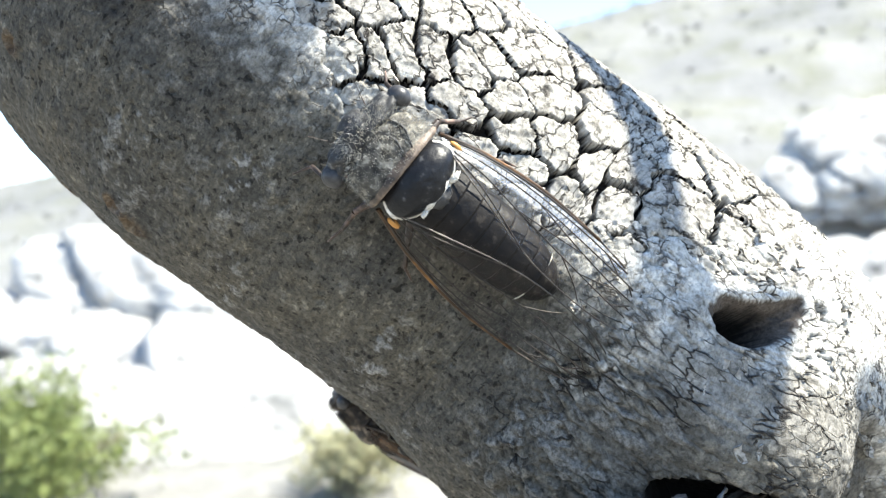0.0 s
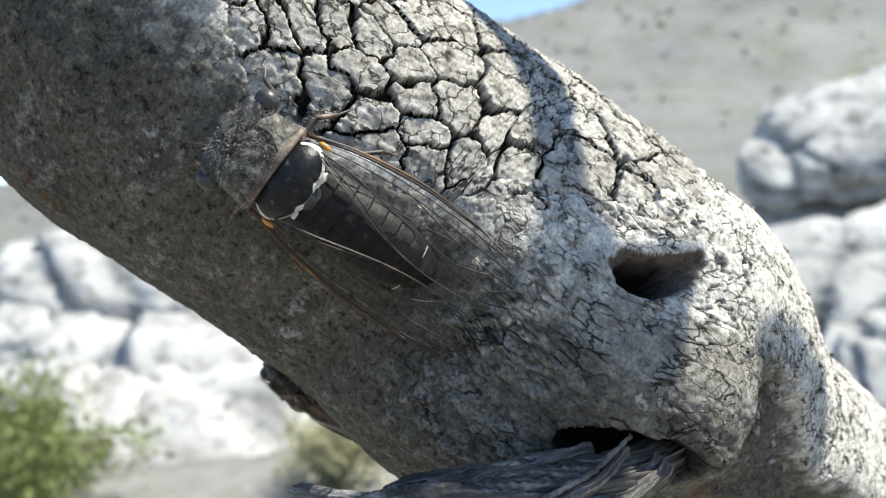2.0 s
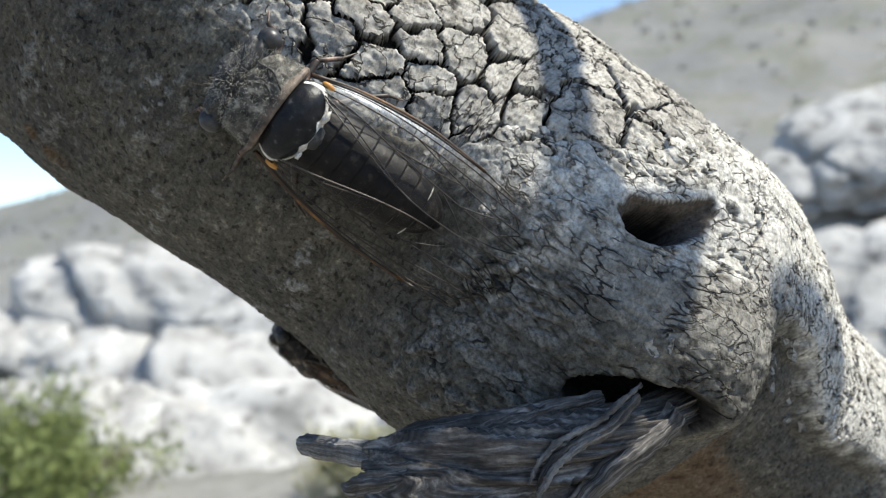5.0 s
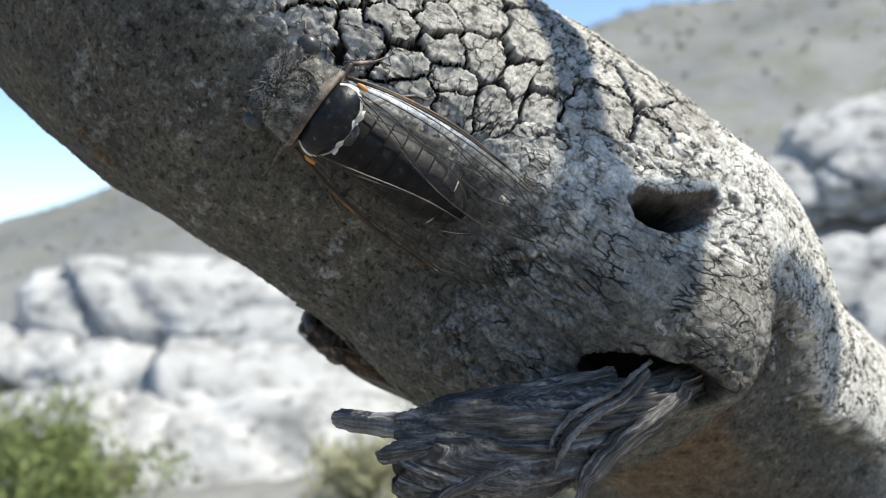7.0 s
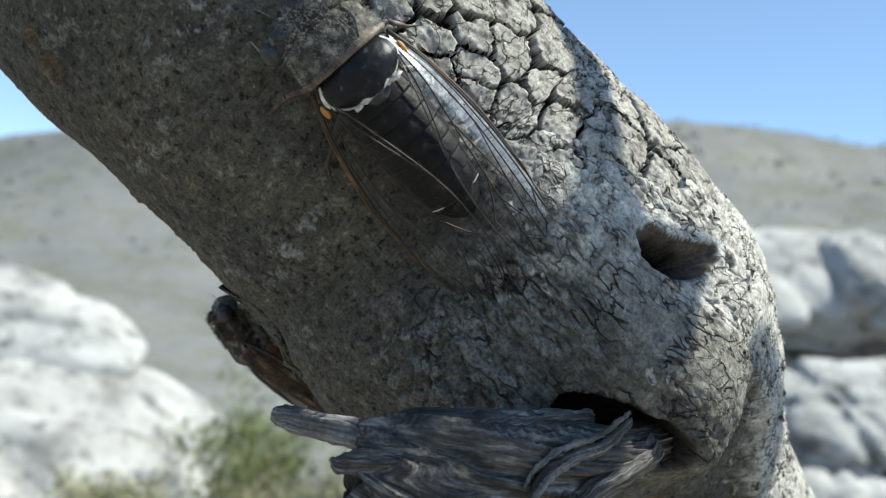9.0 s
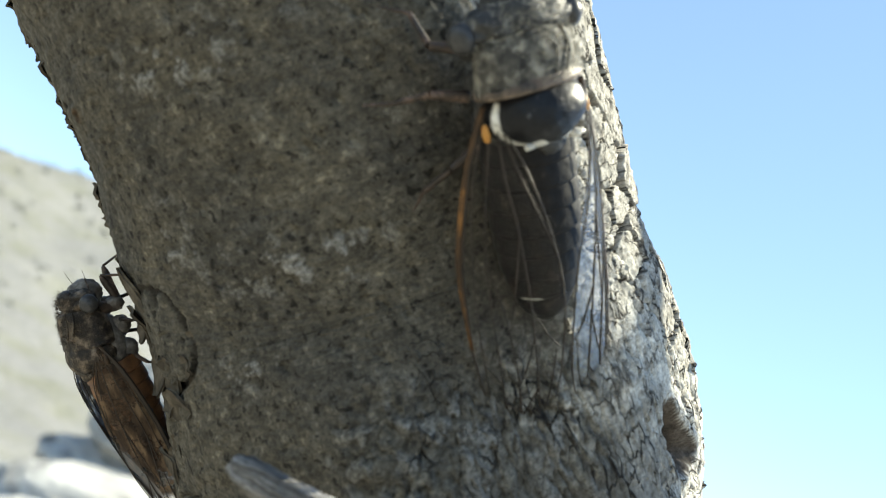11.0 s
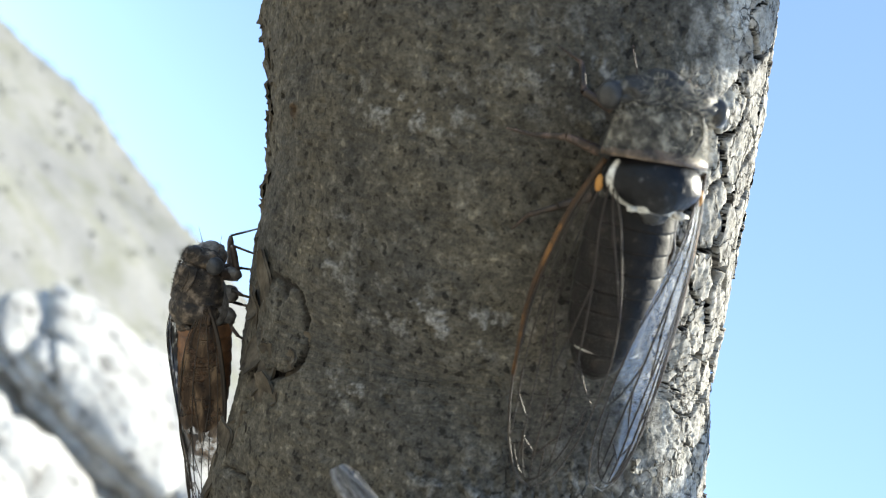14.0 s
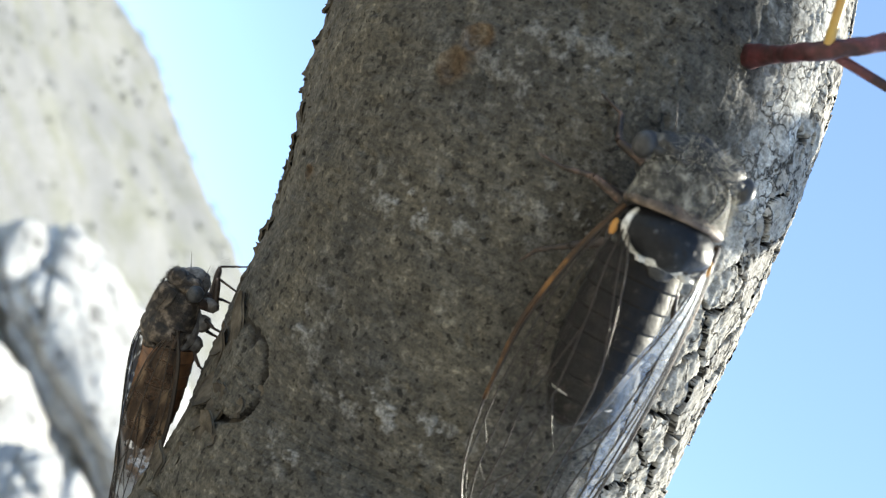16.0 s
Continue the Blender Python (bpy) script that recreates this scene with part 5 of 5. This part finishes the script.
def boulder(az, el, dist, size, turn, seed, label, power=3.0):
    """A weathered limestone block: a rounded box with joints, pits and a few level ledges."""
    bm = bmesh.new()
    bmesh.ops.create_icosphere(bm, subdivisions=5, radius=1.0)
    v = np.array([q.co for q in bm.verts])
    v = v / (np.abs(v) ** power).sum(1)[:, None] ** (1 / power)
    r = np.random.default_rng(seed)
    v = v * (1 + 0.16 * fbm(v * 1.3 + seed, 3, seed) + 0.07 * fbm(v * 3.6 + seed, 4, seed + 5, 0.6))[:, None]
    for k in range(5):
        n = r.normal(size=3) * (np.array([1, 0.4, 0.35]) if k else np.array([0.15, 0.2, 1.0]))
        n /= np.linalg.norm(n)
        off = v @ n - r.uniform(-0.35, 0.45) + 0.10 * fbm(v * 1.6 + 3 * k, 3, seed + 20 + k)
        v = v * (1 - r.uniform(0.10, 0.22) * np.exp(-(off / 0.06) ** 2))[:, None]
    step = fbm(v * np.array([0.5, 0.5, 2.0]) + seed * 3.0, 2, seed + 13)
    v = v * (1 + 0.02 * smooth(-0.06, 0.06, step))[:, None] * np.array(size)
    for q, w in zip(bm.verts, v):
        q.co = w
    me = bpy.data.meshes.new("boulder")
    bm.to_mesh(me)
    bm.free()
    me.polygons.foreach_set("use_smooth", [True] * len(me.polygons))
    me.materials.append(ROCK)
    ob = new("boulder", me)
    ob.matrix_world = Matrix.Translation(place(az, el, dist)) @ pose(0, 0, 0, *turn)
    tagged(ob, label, "boulder", "limestone boulders")


def shrub(az, dist, size, seed, leafm, count, leaf, label, drop=0.0):
    p = place(az, 0, dist)
    z = float(land_height(np.array([p.x]), np.array([p.y]))[0]) - drop
    bush = empty("shrub", Matrix.Translation((p.x, p.y, z)), label, "shrub", "scrub on the slope")
    rng = np.random.default_rng(seed)
    tips = []
    for k in range(9):
        a, lean = rng.uniform(0, 6.28), rng.uniform(0.1, 0.75)
        tip = np.array([math.cos(a) * lean * size[0], math.sin(a) * lean * size[0], size[1] * rng.uniform(0.55, 0.95)])
        mid = tip * np.array([0.35, 0.35, 0.5])
        tube("stem", [(0, 0, -0.1, 0.03), (*mid, 0.02), (*tip, 0.006)], STEM, bush, 8, 6)
        tips.append(tip)
    tips = np.array(tips)
    clump = tips[rng.integers(0, len(tips), 46)] * rng.uniform(0.45, 1.1, (46, 1)) + rng.normal(0, 0.13, (46, 3)) * size[0]
    centre = clump[rng.integers(0, len(clump), count)] + rng.normal(0, 0.10, (count, 3)) * size[0]
    centre[:, 2] = np.abs(centre[:, 2])
    u = rng.normal(size=(count, 3))
    u /= np.linalg.norm(u, axis=1)[:, None]
    w = np.cross(u, rng.normal(size=(count, 3)))
    w /= np.linalg.norm(w, axis=1)[:, None]
    L = leaf * rng.uniform(0.6, 1.3, (count, 1))
    quad = np.stack([centre - u * L, centre + w * L * 0.35, centre + u * L, centre - w * L * 0.35], 1).reshape(-1, 3)
    attach("crown", mesh_from("crown", quad, np.arange(4 * count).reshape(-1, 4), leafm, True), bush, "", "stuff")


tree = build_trunk()
build_stub(tree)
build_chips(tree)
build_shoots(tree)
climber = cicada(climb_pose(*CLIMB[0][1:]), "black and grey cicada with clear wings climbing the shaded bark", GREY_TONES, 0.0, FEET)
rester = cicada(on_trunk(0.0698, 119, 0.0011, 0.0) @ pose(0, 0, 0, -1.5, ROLL, 0) @ Matrix.Scale(0.79, 4), "mottled brown cicada clinging in profile to the trunk's edge", BROWN_TONES, -1.2, REST_FEET)
build_land()
WHITE = "sunlit pale grey limestone boulder with dark crevices"
# the dome on one side, the stacked blocks on the other; their tops lean back into the sun
for az, el, dist, size, turn, seed, power in (
        (-13.4, -2.2, 9.3, (1.40, 0.60, 0.44), (32, 4, 0), 12, 2.4), (-20.9, -4.2, 9.2, (0.60, 0.42, 0.30), (26, -6, 20), 21, 3), (-9.6, -6.9, 8.7, (1.75, 0.75, 0.42), (36, 10, 4), 8, 2.8),
        (-27.5, -3.0, 9.6, (0.8, 0.5, 0.4), (20, 0, 10), 31, 3), (-3.4, -6.0, 9.0, (0.75, 0.5, 0.30), (30, 22, 6), 15, 2.6), (-12, -11.2, 7.8, (1.8, 0.9, 0.45), (36, 0, 0), 23, 3), (-19.6, -9.0, 8.2, (0.8, 0.6, 0.40), (30, 0, 0), 37, 3),
        (25.4, 4.9, 8.9, (1.15, 0.62, 0.26), (38, -10, 0), 25, 3.4), (20.2, 4.2, 8.6, (0.42, 0.50, 0.20), (38, -12, 0), 35, 3.4), (33.0, 5.6, 9.2, (0.7, 0.6, 0.25), (38, 4, 0), 59, 3), (18.4, 2.9, 8.4, (0.34, 0.32, 0.16), (40, -14, 0), 29, 3.4),
        (22.4, -2.2, 7.7, (1.10, 0.55, 0.18), (42, -10, 0), 41, 3.2), (31.2, -0.8, 7.9, (0.65, 0.5, 0.2), (40, -8, 0), 47, 3.2), (25, 0.6, 9.0, (1.6, 0.3, 0.30), (40, -9, 0), 61, 4),
        (18.0, -7.6, 7.2, (0.75, 0.55, 0.22), (42, 4, 0), 51, 3), (25.6, -7.4, 7.1, (0.72, 0.55, 0.24), (42, -6, 0), 53, 3), (32.0, -6.6, 7.3, (0.7, 0.5, 0.26), (38, 0, 0), 55, 3), (20, -13.0, 6.7, (1.6, 0.7, 0.32), (34, 0, 0), 57, 3)):
    boulder(az, el, dist, size, turn, seed, WHITE, power)
shrub(-19.6, 6.6, (0.86, 0.56), 5, LEAF, 7600, 0.03, "dense sunlit green shrub before pale rocks")
shrub(-5, 6.0, (0.5, 0.34), 9, DRYLEAF, 2600, 0.025, "low dry yellow-green scrub on stony ground")
shrub(1.6, 7.2, (0.8, 0.74), 13, LEAF, 4200, 0.025, "low green scrub on stony ground")
shrub(5, 6.4, (0.65, 0.58), 17, DRYLEAF, 3400, 0.025, "low dry yellow-green scrub on stony ground")


def far_scrub():
    rng = np.random.default_rng(99)
    az, dist = np.radians(rng.uniform(-40, 45, 900)), rng.uniform(45, 128, 900)
    x, y = dist * np.sin(az), dist * np.cos(az)
    z = land_height(x, y)
    size = 0.42 * rng.uniform(0.25, 0.9, 900) * np.clip(dist / 60, 0.4, 1.5)
    quads = []
    for k in range(900):
        c = np.array([x[k], y[k], z[k]]) + rng.normal(0, 0.42, (14, 3)) * size[k] * np.array([1, 1, 0.5]) + np.array([0, 0, 0.3 * size[k]])
        u, w = rng.normal(size=(14, 3)), rng.normal(size=(14, 3))
        u *= 0.30 * size[k] / np.linalg.norm(u, axis=1)[:, None]
        w *= 0.24 * size[k] / np.linalg.norm(w, axis=1)[:, None]
        quads.append(np.stack([c - u, c + w, c + u, c - w], 1).reshape(-1, 3))
    q = np.concatenate(quads)
    ob = new("hillside_scrub", mesh_from("hillside_scrub", q, np.arange(len(q)).reshape(-1, 4), FARLEAF, True))
    tagged(ob, "sparse grey-green scrub dotted over the hillside", "scrub", "", "stuff")


far_scrub()


def motions():
    walk(climber, [(t, climb_pose(s, th)) for t, s, th in CLIMB])
    # the legs step in turn while it climbs
    legs = [ob for ob in climber.children if ob.name.startswith("leg")]
    for k, (ob, rows) in enumerate(zip(legs, FEET)):
        hip = Vector(rows[0]) / 1000
        lead = 1 if k in (0, 3, 4) else -1
        steps = [(0.0, 0), (12.4, 0)] + [(12.7 + 0.3 * q, 7 * lead * (-1) ** q) for q in range(8)] + [(15.2, 0), (16.0, 0)]
        side = 1 if rows[0][0] > 0 else -1
        walk(ob, [(t, Matrix.Translation(hip) @ pose(0, 0, 0, 0, 0, a * side) @ Matrix.Translation(-hip)) for t, a in steps])


motions()
